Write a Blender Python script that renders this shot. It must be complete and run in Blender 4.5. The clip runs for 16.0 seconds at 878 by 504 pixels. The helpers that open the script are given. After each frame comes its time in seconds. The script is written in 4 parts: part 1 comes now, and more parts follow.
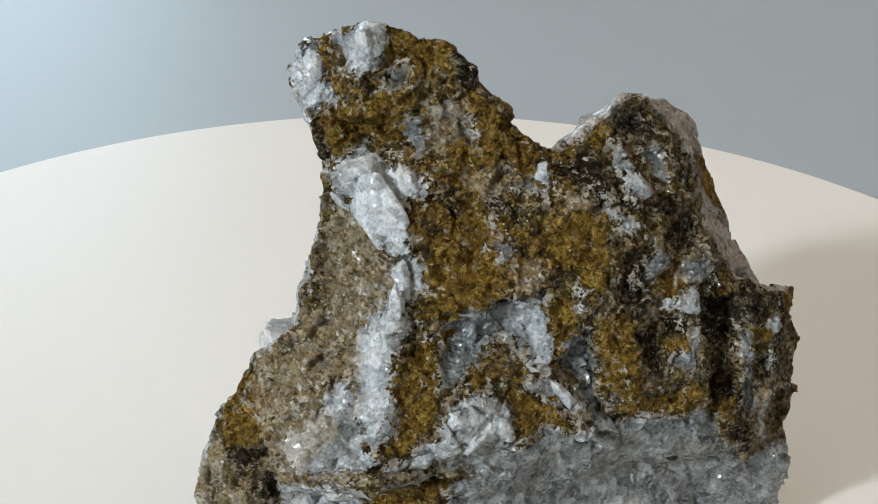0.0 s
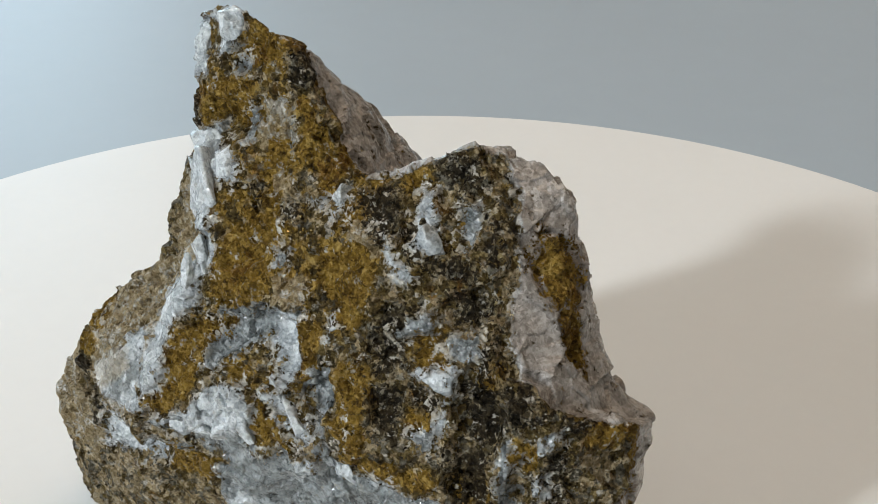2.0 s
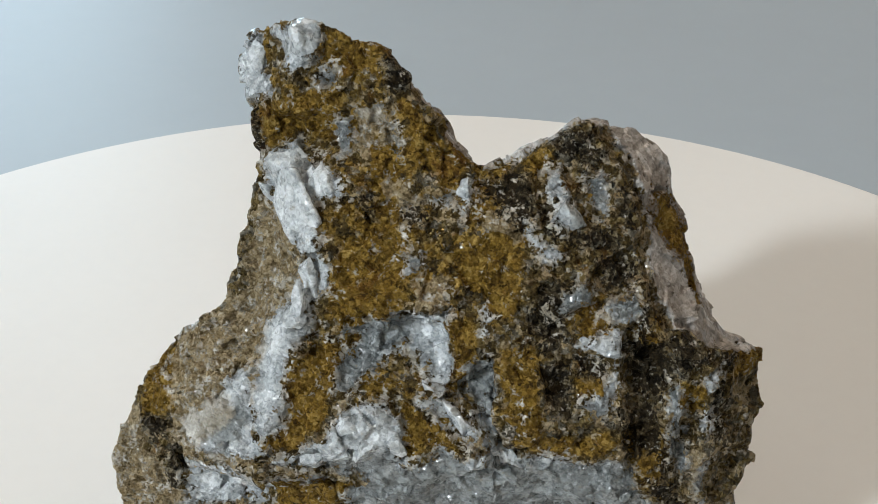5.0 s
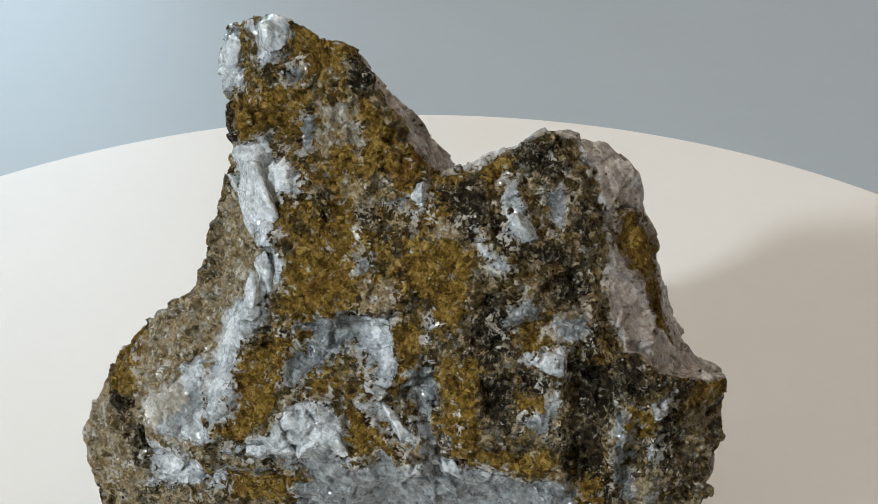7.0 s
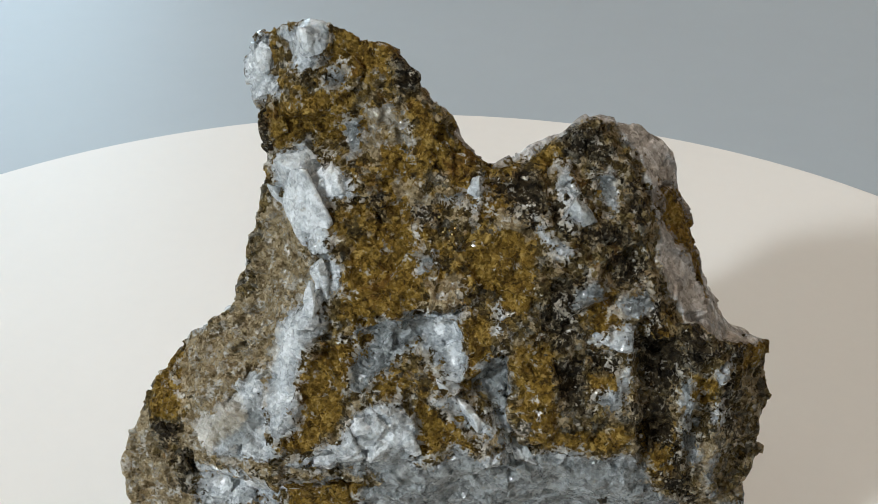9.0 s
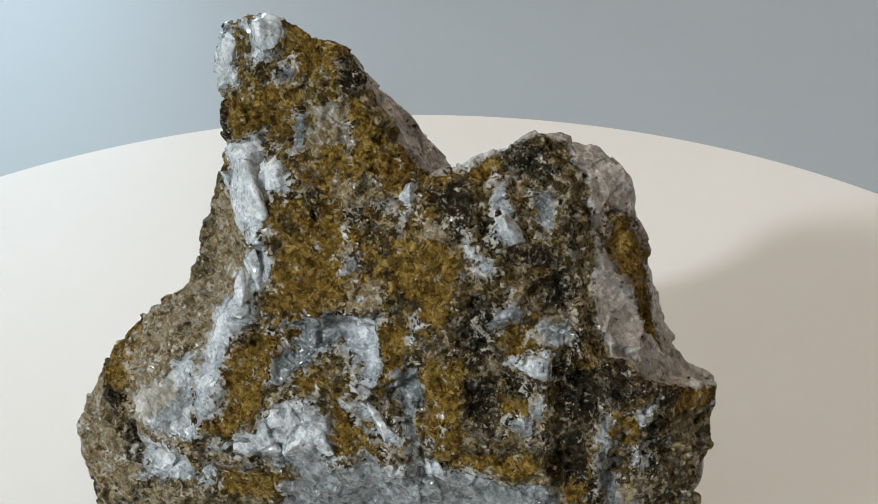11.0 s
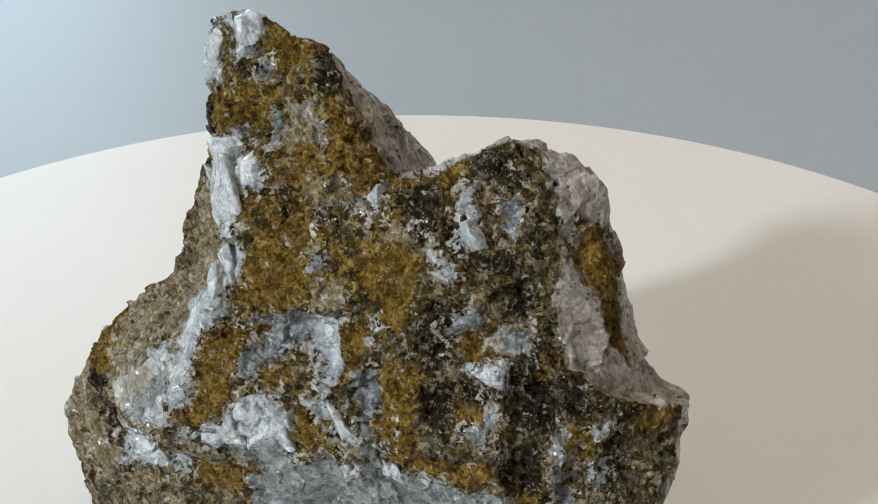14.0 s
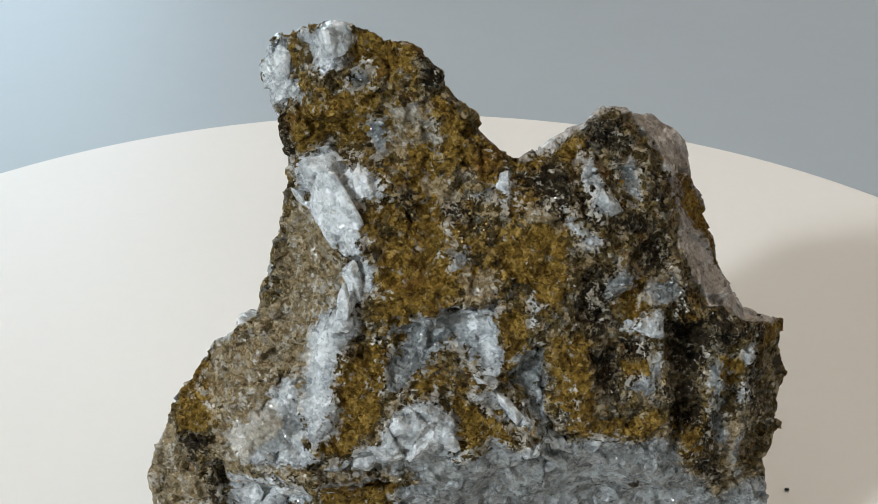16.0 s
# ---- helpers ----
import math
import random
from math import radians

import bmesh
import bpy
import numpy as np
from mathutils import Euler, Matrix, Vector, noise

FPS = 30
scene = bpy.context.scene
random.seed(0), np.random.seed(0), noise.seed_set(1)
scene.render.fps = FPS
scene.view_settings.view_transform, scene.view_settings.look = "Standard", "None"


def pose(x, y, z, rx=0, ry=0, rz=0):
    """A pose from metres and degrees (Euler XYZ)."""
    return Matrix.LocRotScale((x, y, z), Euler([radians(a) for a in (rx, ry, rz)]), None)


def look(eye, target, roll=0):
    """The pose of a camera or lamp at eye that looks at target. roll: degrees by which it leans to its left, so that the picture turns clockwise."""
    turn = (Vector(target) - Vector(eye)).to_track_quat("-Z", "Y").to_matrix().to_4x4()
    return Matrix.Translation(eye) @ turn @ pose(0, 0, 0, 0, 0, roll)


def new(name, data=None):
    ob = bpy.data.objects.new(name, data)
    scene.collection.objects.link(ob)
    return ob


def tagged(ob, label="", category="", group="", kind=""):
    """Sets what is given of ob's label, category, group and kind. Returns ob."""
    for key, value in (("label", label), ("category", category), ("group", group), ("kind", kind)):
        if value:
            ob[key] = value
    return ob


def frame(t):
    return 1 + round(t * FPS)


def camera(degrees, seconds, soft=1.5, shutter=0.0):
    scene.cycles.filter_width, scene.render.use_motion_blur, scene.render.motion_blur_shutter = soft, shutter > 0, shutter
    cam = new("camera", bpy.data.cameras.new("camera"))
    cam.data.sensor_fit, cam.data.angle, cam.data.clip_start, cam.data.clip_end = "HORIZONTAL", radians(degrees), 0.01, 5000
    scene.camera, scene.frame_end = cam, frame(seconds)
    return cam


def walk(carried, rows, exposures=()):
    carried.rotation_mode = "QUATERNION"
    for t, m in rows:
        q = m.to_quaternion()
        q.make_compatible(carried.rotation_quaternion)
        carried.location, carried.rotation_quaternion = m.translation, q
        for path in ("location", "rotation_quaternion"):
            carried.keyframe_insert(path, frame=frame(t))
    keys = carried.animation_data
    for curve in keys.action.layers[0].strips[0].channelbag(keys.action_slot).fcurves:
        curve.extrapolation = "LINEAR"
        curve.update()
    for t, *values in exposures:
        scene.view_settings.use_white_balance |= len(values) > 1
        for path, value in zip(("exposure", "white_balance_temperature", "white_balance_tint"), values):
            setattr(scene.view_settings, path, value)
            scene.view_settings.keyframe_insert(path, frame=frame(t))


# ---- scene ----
# A quartz-veined ore specimen turning to and fro on a round white turntable, lit by a window.
# ---- camera (stands still) ----
cam = camera(38.2, 16.0, soft=0.7)
EYE_AT = pose(0.00718, -0.1560, 0.1081, 90 - 26.94, 0, 0)
walk(cam, [(0.0, EYE_AT), (16.0, EYE_AT)])

# ---- light: a window in front on one side, an added warm fill overhead, an added blue far lamp, a dim sky outside ----
world = bpy.data.worlds.new("sky")
scene.world = world
world.use_nodes = True
sky = world.node_tree.nodes.new("ShaderNodeTexSky")
sky.sky_type, sky.sun_disc, sky.sun_elevation, sky.sun_rotation = "NISHITA", False, radians(27), radians(225)
world.node_tree.links.new(sky.outputs[0], world.node_tree.nodes["Background"].inputs[0])
world.node_tree.nodes["Background"].inputs[1].default_value = 0.1
scene.view_settings.exposure = 0.0

WINDOW_AT = Vector((-1.42, -1.20, 0.95))


def area_lamp(name, at, target, sx, sy, watts, colour):
    data = bpy.data.lights.new(name, "AREA")
    data.shape, data.size, data.size_y, data.energy, data.color = "RECTANGLE", sx, sy, watts, colour
    ob = new(name, data)
    ob.matrix_world = look(at, target)
    return ob


area_lamp("window_light", WINDOW_AT, (0, 0, 0.03), 0.15, 0.18, 32, (0.88, 0.95, 1.0))
# added out of view: its blue reflection brightens the tabletop behind the platter
area_lamp("added_blue_light", (-0.95, 2.19, 0.72), (-0.95, 0, 0.72), 0.86, 0.86, 20, (0.62, 0.84, 1.0))
# warm fill added overhead to lift the shadows
area_lamp("warm_fill_light", (0.5, 0.3, 1.62), (0.5, 0.3, 0), 1.2, 1.2, 8.8, (1.0, 0.73, 0.50))

# ---- materials ----


def material(name):
    m = bpy.data.materials.new(name)
    m.use_nodes = True
    return m, m.node_tree.nodes, m.node_tree.links, m.node_tree.nodes["Principled BSDF"]


def coords(nodes, links, scale=1000.0):
    tc = nodes.new("ShaderNodeTexCoord")
    mp = nodes.new("ShaderNodeMapping")
    mp.inputs["Scale"].default_value = (scale, scale, scale)
    links.new(tc.outputs["Object"], mp.inputs[0])
    return mp.outputs[0]


def noise_node(nodes, links, vec, scale, detail=4, rough=0.55):
    n = nodes.new("ShaderNodeTexNoise")
    n.inputs["Scale"].default_value, n.inputs["Detail"].default_value, n.inputs["Roughness"].default_value = scale, detail, rough
    links.new(vec, n.inputs["Vector"])
    return n.outputs["Fac"]


def ramp(nodes, links, fac, stops):
    r = nodes.new("ShaderNodeValToRGB")
    while len(r.color_ramp.elements) < len(stops):
        r.color_ramp.elements.new(0.5)
    for e, (p, c) in zip(r.color_ramp.elements, stops):
        e.position, e.color = p, (*c, 1) if len(c) == 3 else c
    links.new(fac, r.inputs[0])
    return r.outputs[0]


def maths(nodes, links, op, a, b=0.0, c=None):
    n = nodes.new("ShaderNodeMath")
    n.operation = op
    for i, v in enumerate((a, b, c)):
        if v is None:
            continue
        if isinstance(v, (int, float)):
            n.inputs[i].default_value = v
        else:
            links.new(v, n.inputs[i])
    return n.outputs[0]


def mixed(nodes, links, fac, a, b, blend="MIX"):
    n = nodes.new("ShaderNodeMix")
    n.data_type, n.blend_type = "RGBA", blend
    for sock, v in ((n.inputs[0], fac), (n.inputs[6], a), (n.inputs[7], b)):
        if isinstance(v, (int, float)):
            sock.default_value = v
        elif isinstance(v, tuple):
            sock.default_value = (*v, 1)
        else:
            links.new(v, sock)
    return n.outputs[2]


def step(nodes, links, v, lo, hi):
    n = nodes.new("ShaderNodeMapRange")
    n.interpolation_type = "SMOOTHSTEP"
    n.inputs["From Min"].default_value, n.inputs["From Max"].default_value = lo, hi
    links.new(v, n.inputs["Value"])
    return n.outputs["Result"]


def plain(name, colour, rough, grain=40, vary=0.06, bump=0.0, metal=0.0):
    """A painted or moulded surface with slight blotches and a fine grain; grain in waves per metre."""
    m, nodes, links, bsdf = material(name)
    vec = coords(nodes, links, 1.0)
    n1, n2 = noise_node(nodes, links, vec, grain), noise_node(nodes, links, vec, grain * 14, 3)
    f = maths(nodes, links, "ADD", maths(nodes, links, "MULTIPLY", n1, 0.6), maths(nodes, links, "MULTIPLY", n2, 0.4))
    col = ramp(nodes, links, f, [(0.3, tuple(c * (1 - vary) for c in colour)), (0.7, tuple(min(1, c * (1 + vary)) for c in colour))])
    links.new(col, bsdf.inputs["Base Color"])
    links.new(ramp(nodes, links, n2, [(0.3, (rough * 0.98,) * 3), (0.7, (min(1, rough * 1.02),) * 3)]), bsdf.inputs["Roughness"])
    bsdf.inputs["Metallic"].default_value = metal
    if bump:
        b = nodes.new("ShaderNodeBump")
        b.inputs["Strength"].default_value, b.inputs["Distance"].default_value = bump, 0.0005
        links.new(n2, b.inputs["Height"])
        links.new(b.outputs[0], bsdf.inputs["Normal"])
    return m


def facets(nodes, links, vec, flat, scale, rand=1.0):
    """Random tilted plates, as on broken crystal: a height from the place inside each cell."""
    v = nodes.new("ShaderNodeTexVoronoi")
    v.inputs["Scale"].default_value, v.inputs["Randomness"].default_value = scale, rand
    links.new(vec, v.inputs["Vector"])
    d = nodes.new("ShaderNodeVectorMath")
    d.operation = "SUBTRACT"
    s = nodes.new("ShaderNodeVectorMath")
    s.operation = "SCALE"
    s.inputs["Scale"].default_value = 1.0
    links.new(flat, s.inputs[0])
    links.new(s.outputs[0], d.inputs[0])
    links.new(v.outputs["Position"], d.inputs[1])
    w = nodes.new("ShaderNodeTexWhiteNoise")
    links.new(v.outputs["Color"], w.inputs["Vector"])
    c = nodes.new("ShaderNodeVectorMath")
    c.operation = "SUBTRACT"
    links.new(w.outputs["Color"], c.inputs[0])
    c.inputs[1].default_value = (0.5, 0.5, 0.5)
    dot = nodes.new("ShaderNodeVectorMath")
    dot.operation = "DOT_PRODUCT"
    links.new(d.outputs[0], dot.inputs[0])
    links.new(c.outputs[0], dot.inputs[1])
    return dot.outputs["Value"], v.outputs["Color"], v.outputs["Distance"]


def attribute(nodes, name):
    a = nodes.new("ShaderNodeAttribute")
    a.attribute_name = name
    return a.outputs["Fac"]


def rock_material(name):
    """Granular ochre and dark host rock with veins of milky quartz: the minerals, and two patches of painted shade, lie
    where the attributes say.
    """
    m, nodes, links, bsdf = material(name)
    vec = coords(nodes, links)
    warp = nodes.new("ShaderNodeVectorMath")
    warp.operation = "MULTIPLY_ADD"
    wn = nodes.new("ShaderNodeTexNoise")
    wn.inputs["Scale"].default_value, wn.inputs["Detail"].default_value = 1.3, 4
    links.new(vec, wn.inputs["Vector"])
    links.new(wn.outputs["Color"], warp.inputs[0])
    warp.inputs[1].default_value = (1.1, 1.1, 1.1)
    links.new(vec, warp.inputs[2])
    wvec = warp.outputs[0]
    h_grain, c_grain, d_grain = facets(nodes, links, wvec, vec, 3.0)
    h_plate, c_plate, d_plate = facets(nodes, links, wvec, vec, 0.75)
    h_fine, c_fine, d_fine = facets(nodes, links, vec, vec, 5.0)
    sep = nodes.new("ShaderNodeSeparateColor")
    links.new(c_grain, sep.inputs[0])
    g1, g2, g3 = sep.outputs[0], sep.outputs[1], sep.outputs[2]
    sep2 = nodes.new("ShaderNodeSeparateColor")
    links.new(c_plate, sep2.inputs[0])
    p1, p2 = sep2.outputs[0], sep2.outputs[1]
    n_big = noise_node(nodes, links, vec, 0.22, 4, 0.6)
    n_mid = noise_node(nodes, links, vec, 0.33, 3, 0.55)
    n_clu = noise_node(nodes, links, vec, 0.6, 6, 0.68)
    n_grn = noise_node(nodes, links, vec, 1.8, 5, 0.7)
    mu = lambda a, b: maths(nodes, links, "MULTIPLY", a, b)
    ad = lambda a, b: maths(nodes, links, "ADD", a, b)
    ctr = lambda v, k: mu(ad(v, -0.5), k)
    och, drk, tan, qz, clear, flank = (attribute(nodes, k) for k in ("ochre", "dark", "tan", "quartz", "clear", "flank"))
    # ragged blocks of one mineral each, about a millimetre across
    warp2 = nodes.new("ShaderNodeVectorMath")
    warp2.operation = "MULTIPLY_ADD"
    wn2 = nodes.new("ShaderNodeTexNoise")
    wn2.inputs["Scale"].default_value, wn2.inputs["Detail"].default_value = 3.5, 4
    links.new(vec, wn2.inputs["Vector"])
    links.new(wn2.outputs["Color"], warp2.inputs[0])
    warp2.inputs[1].default_value = (0.8, 0.8, 0.8)
    links.new(wvec, warp2.inputs[2])
    h_block, c_block, d_block = facets(nodes, links, warp2.outputs[0], vec, 1.25)
    sep3 = nodes.new("ShaderNodeSeparateColor")
    links.new(c_block, sep3.inputs[0])
    r1, r2, r3 = sep3.outputs[0], sep3.outputs[1], sep3.outputs[2]
    # host: each grain has its own tone, umber to mustard; rust, pale and grey zones lie between
    tone = ad(ad(ctr(n_grn, 0.9), ctr(g1, 0.5)), ad(ctr(n_clu, 0.9), ad(ctr(r1, 0.35), 0.48)))
    olive = ramp(nodes, links, tone, [(0.0, (0.020, 0.014, 0.005)), (0.27, (0.055, 0.037, 0.012)), (0.54, (0.128, 0.090, 0.031)), (0.75, (0.24, 0.18, 0.075)), (1.0, (0.42, 0.34, 0.18))])
    strong = ramp(nodes, links, tone, [(0.0, (0.038, 0.020, 0.003)), (0.28, (0.128, 0.073, 0.011)), (0.56, (0.265, 0.161, 0.027)), (1.0, (0.50, 0.35, 0.11))])
    rust = ramp(nodes, links, tone, [(0.0, (0.022, 0.010, 0.003)), (0.5, (0.130, 0.062, 0.010)), (1.0, (0.33, 0.18, 0.04))])
    pale = ramp(nodes, links, tone, [(0.0, (0.14, 0.098, 0.045)), (0.28, (0.315, 0.235, 0.122)), (0.62, (0.50, 0.41, 0.26)), (1.0, (0.70, 0.64, 0.53))])
    grey = ramp(nodes, links, tone, [(0.0, (0.036, 0.032, 0.023)), (0.4, (0.125, 0.115, 0.086)), (1.0, (0.37, 0.355, 0.305))])
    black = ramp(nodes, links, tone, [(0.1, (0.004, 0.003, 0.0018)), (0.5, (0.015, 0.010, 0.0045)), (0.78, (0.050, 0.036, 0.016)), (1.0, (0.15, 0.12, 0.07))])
    zone = ad(ctr(n_mid, 1.6), ctr(n_clu, 1.0))
    host = mixed(nodes, links, step(nodes, links, ad(mu(och, 0.45), ad(mu(zone, 0.7), ctr(r1, 0.35))), -0.30, 0.05), olive, strong)
    host = mixed(nodes, links, mu(step(nodes, links, ad(ctr(n_big, 2.6), ad(ctr(n_clu, 1.0), ctr(r3, 0.4))), 0.24, 0.46), 0.8), host, rust)
    host = mixed(nodes, links, mu(step(nodes, links, ad(ad(mu(zone, -0.8), ctr(r2, 0.9)), mu(och, -0.25)), 0.34, 0.52), 0.8), host, grey)
    host = mixed(nodes, links, mu(step(nodes, links, ad(mu(maths(nodes, links, "MAXIMUM", tan, -0.7), 0.5), ad(mu(och, -0.22), ad(mu(zone, -0.9), ctr(r3, 0.8)))), -0.02, 0.18), 0.85), host, pale)
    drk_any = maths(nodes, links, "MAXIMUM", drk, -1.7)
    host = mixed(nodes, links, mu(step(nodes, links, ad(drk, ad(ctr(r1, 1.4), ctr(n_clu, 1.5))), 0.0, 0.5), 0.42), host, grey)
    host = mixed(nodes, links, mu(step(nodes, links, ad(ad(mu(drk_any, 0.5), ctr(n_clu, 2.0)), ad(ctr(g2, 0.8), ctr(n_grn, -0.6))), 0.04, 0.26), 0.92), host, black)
    # quartz: milky to glassy grey plates, stained in the cracks
    shade = ad(ad(mu(p1, 0.34), mu(qz, 0.18)), ad(ad(ctr(n_clu, 0.8), ctr(n_grn, 0.7)), ad(ctr(g2, 0.30), 0.22)))
    milky = ramp(nodes, links, shade, [(0.02, (0.10, 0.108, 0.112)), (0.30, (0.225, 0.246, 0.259)), (0.62, (0.435, 0.473, 0.492)), (0.98, (0.73, 0.77, 0.79))])
    glass = ramp(nodes, links, shade, [(0.05, (0.040, 0.043, 0.042)), (0.45, (0.085, 0.095, 0.096)), (0.95, (0.28, 0.308, 0.314))])
    milky = mixed(nodes, links, step(nodes, links, ad(mu(maths(nodes, links, "MAXIMUM", clear, -0.8), 0.5), ad(ctr(n_clu, 1.7), ctr(n_mid, 1.2))), -0.30, 0.45), milky, glass)
    milky = mixed(nodes, links, mu(step(nodes, links, ad(ctr(n_grn, 1.0), ctr(n_clu, 1.8)), 0.22, 0.50), 0.5), milky, (0.30, 0.22, 0.11))
    edge = maths(nodes, links, "SUBTRACT", 1.0, step(nodes, links, ad(qz, ad(ctr(n_clu, 2.0), ctr(r1, 0.6))), -0.3, 0.7))
    edge = maths(nodes, links, "MAXIMUM", edge, mu(step(nodes, links, ad(tan, ctr(n_clu, 2.0)), -0.2, 0.6), 0.8))
    milky = mixed(nodes, links, mu(edge, 0.5), milky, pale)
    rosy = ramp(nodes, links, shade, [(0.05, (0.095, 0.074, 0.056)), (0.45, (0.21, 0.175, 0.145)), (0.95, (0.48, 0.43, 0.385))])
    milky = mixed(nodes, links, mu(flank, 0.85), milky, rosy)
    f_q = step(nodes, links, ad(ad(mu(qz, 0.55), ad(ctr(n_clu, 2.2), ctr(r2, 0.8))), ad(ctr(n_grn, 0.8), ctr(g1, 0.5))), -0.08, 0.10)
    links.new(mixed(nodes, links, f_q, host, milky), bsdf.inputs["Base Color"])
    glint = step(nodes, links, g3, 0.72, 0.8)
    host_rough = mixed(nodes, links, mu(glint, 0.8), (0.72, 0.72, 0.72), (0.18, 0.18, 0.18))
    quartz_rough = mixed(nodes, links, glint, mixed(nodes, links, p2, (0.17, 0.17, 0.17), (0.38, 0.38, 0.38)), (0.10, 0.10, 0.10))
    links.new(mixed(nodes, links, f_q, host_rough, quartz_rough), bsdf.inputs["Roughness"])
    bsdf.inputs["IOR"].default_value = 1.54
    links.new(ad(mu(f_q, 0.38), 0.12), bsdf.inputs["Specular IOR Level"])
    # fine relief: grains on the host, plates on the quartz
    hh = ad(mu(h_grain, 2.4), ad(mu(h_fine, 0.7), ad(mu(h_block, 1.7), mu(n_grn, 0.6))))
    smooth_side = maths(nodes, links, "SUBTRACT", 1.0, mu(flank, 0.75))
    hq = mu(ad(mu(h_plate, 0.8), ad(mu(h_grain, 0.42), mu(n_grn, 0.08))), smooth_side)
    hm = nodes.new("ShaderNodeMix")
    links.new(f_q, hm.inputs[0])
    links.new(hh, hm.inputs[2])
    links.new(hq, hm.inputs[3])
    b = nodes.new("ShaderNodeBump")
    b.inputs["Strength"].default_value, b.inputs["Distance"].default_value = 1.0, 0.001
    links.new(hm.outputs[0], b.inputs["Height"])
    links.new(b.outputs[0], bsdf.inputs["Normal"])
    # sparkle of the quartz: a thin clear skin on small broken faces
    links.new(mu(mu(f_q, 0.95), maths(nodes, links, "SUBTRACT", 1.0, mu(flank, 0.75))), bsdf.inputs["Coat Weight"])
    bsdf.inputs["Coat Roughness"].default_value = 0.13
    b2 = nodes.new("ShaderNodeBump")
    b2.inputs["Strength"].default_value, b2.inputs["Distance"].default_value = 1.0, 0.001
    links.new(mu(ad(mu(h_grain, 1.6), mu(h_plate, 1.0)), ad(mu(smooth_side, 0.7), 0.3)), b2.inputs["Height"])
    links.new(b2.outputs[0], bsdf.inputs["Coat Normal"])
    links.new(mu(f_q, 0.35), bsdf.inputs["Subsurface Weight"])
    bsdf.inputs["Subsurface Radius"].default_value = (1.0, 1.0, 0.9)
    bsdf.inputs["Subsurface Scale"].default_value = 0.0012
    return m


ROCK = rock_material("veined_rock")
DISC = plain("white_plastic", (0.795, 0.778, 0.752), 0.5, 25, 0.015)
TABLE = plain("grey_laminate", (0.385, 0.44, 0.49), 0.52, 6, 0.03)
WALL = plain("wall_paint", (0.62, 0.585, 0.53), 0.9, 5, 0.03)
FLOOR = plain("brown_boards", (0.20, 0.13, 0.08), 0.5, 6, 0.15)
WHITE = plain("white_gloss", (0.78, 0.78, 0.76), 0.35, 9, 0.02)
BRASSY = plain("brassy_mineral", (0.78, 0.62, 0.28), 0.25, 900, 0.1, metal=1.0)
GRIT = plain("dark_grit", (0.03, 0.026, 0.02), 0.8, 900, 0.3)

# ---- mesh helpers ----


def part(name, bm, mat, parent=None, label=""):
    me = bpy.data.meshes.new(name)
    bm.to_mesh(me)
    bm.free()
    me.materials.append(mat)
    ob = new(name, me)
    if parent is not None:
        ob.parent = parent
    if label:
        tagged(ob, label)
    return ob


def add_box(bm, x0, x1, y0, y1, z0, z1, bevel=0.0):
    geo = bmesh.ops.create_cube(bm, size=1.0, matrix=Matrix.Translation(((x0 + x1) / 2, (y0 + y1) / 2, (z0 + z1) / 2)) @ Matrix.Diagonal((x1 - x0, y1 - y0, z1 - z0, 1)))
    if bevel:
        edges = list({e for v in geo["verts"] for e in v.link_edges})
        bmesh.ops.bevel(bm, geom=edges, offset=bevel, segments=2, affect="EDGES", profile=0.5)
    return bm


def box(*a, **k):
    return add_box(bmesh.new(), *a, **k)


def turned(profile, steps=128):
    """A lathe: profile rows of radius and height, from the axis below to the axis above."""
    bm = bmesh.new()
    rings = []
    for r, z in profile:
        rings.append([bm.verts.new((r * math.cos(2 * math.pi * k / steps), r * math.sin(2 * math.pi * k / steps), z)) for k in range(steps)])
    for a, b in zip(rings, rings[1:]):
        for k in range(steps):
            bm.faces.new((a[k], a[(k + 1) % steps], b[(k + 1) % steps], b[k]))
    bm.faces.new(rings[0][::-1])
    bm.faces.new(rings[-1])
    return bm


# ---- the room ----
TABLE_TOP, FLOOR_Z, CEIL_Z = -0.034, -0.78, 1.66
X0, X1, Y0, Y1 = -1.5, 2.3, -1.9, 2.2

tagged(part("floor", box(X0 - 0.1, X1 + 0.1, Y0 - 0.1, Y1 + 0.1, FLOOR_Z - 0.05, FLOOR_Z), FLOOR), "brown boarded room floor", "floor", kind="structure")
tagged(part("ceiling", box(X0 - 0.1, X1 + 0.1, Y0 - 0.1, Y1 + 0.1, CEIL_Z, CEIL_Z + 0.05), WALL), "plain matt painted ceiling", "ceiling", kind="structure")
bm = bmesh.new()
add_box(bm, X0 - 0.1, -1.40, Y1, Y1 + 0.1, FLOOR_Z, CEIL_Z)
add_box(bm, -0.50, X1 + 0.1, Y1, Y1 + 0.1, FLOOR_Z, CEIL_Z)
add_box(bm, -1.40, -0.50, Y1, Y1 + 0.1, FLOOR_Z, 0.27)
add_box(bm, -1.40, -0.50, Y1, Y1 + 0.1, 1.17, CEIL_Z)
tagged(part("wall_north", bm, WALL), "plain warm white painted wall with a window opening", "wall", kind="structure")
# unseen window, added to hold the blue lamp that the tabletop mirrors
window = tagged(new("added_window"), "unseen white framed window added for a blue reflection on the tabletop", "window", kind="structure")
bm = bmesh.new()
for a in ((-1.40, -1.36, 0.27, 1.17), (-0.54, -0.50, 0.27, 1.17), (-1.36, -0.54, 0.27, 0.31), (-1.36, -0.54, 1.13, 1.17)):
    add_box(bm, a[0], a[1], Y1 + 0.03, Y1 + 0.08, a[2], a[3])
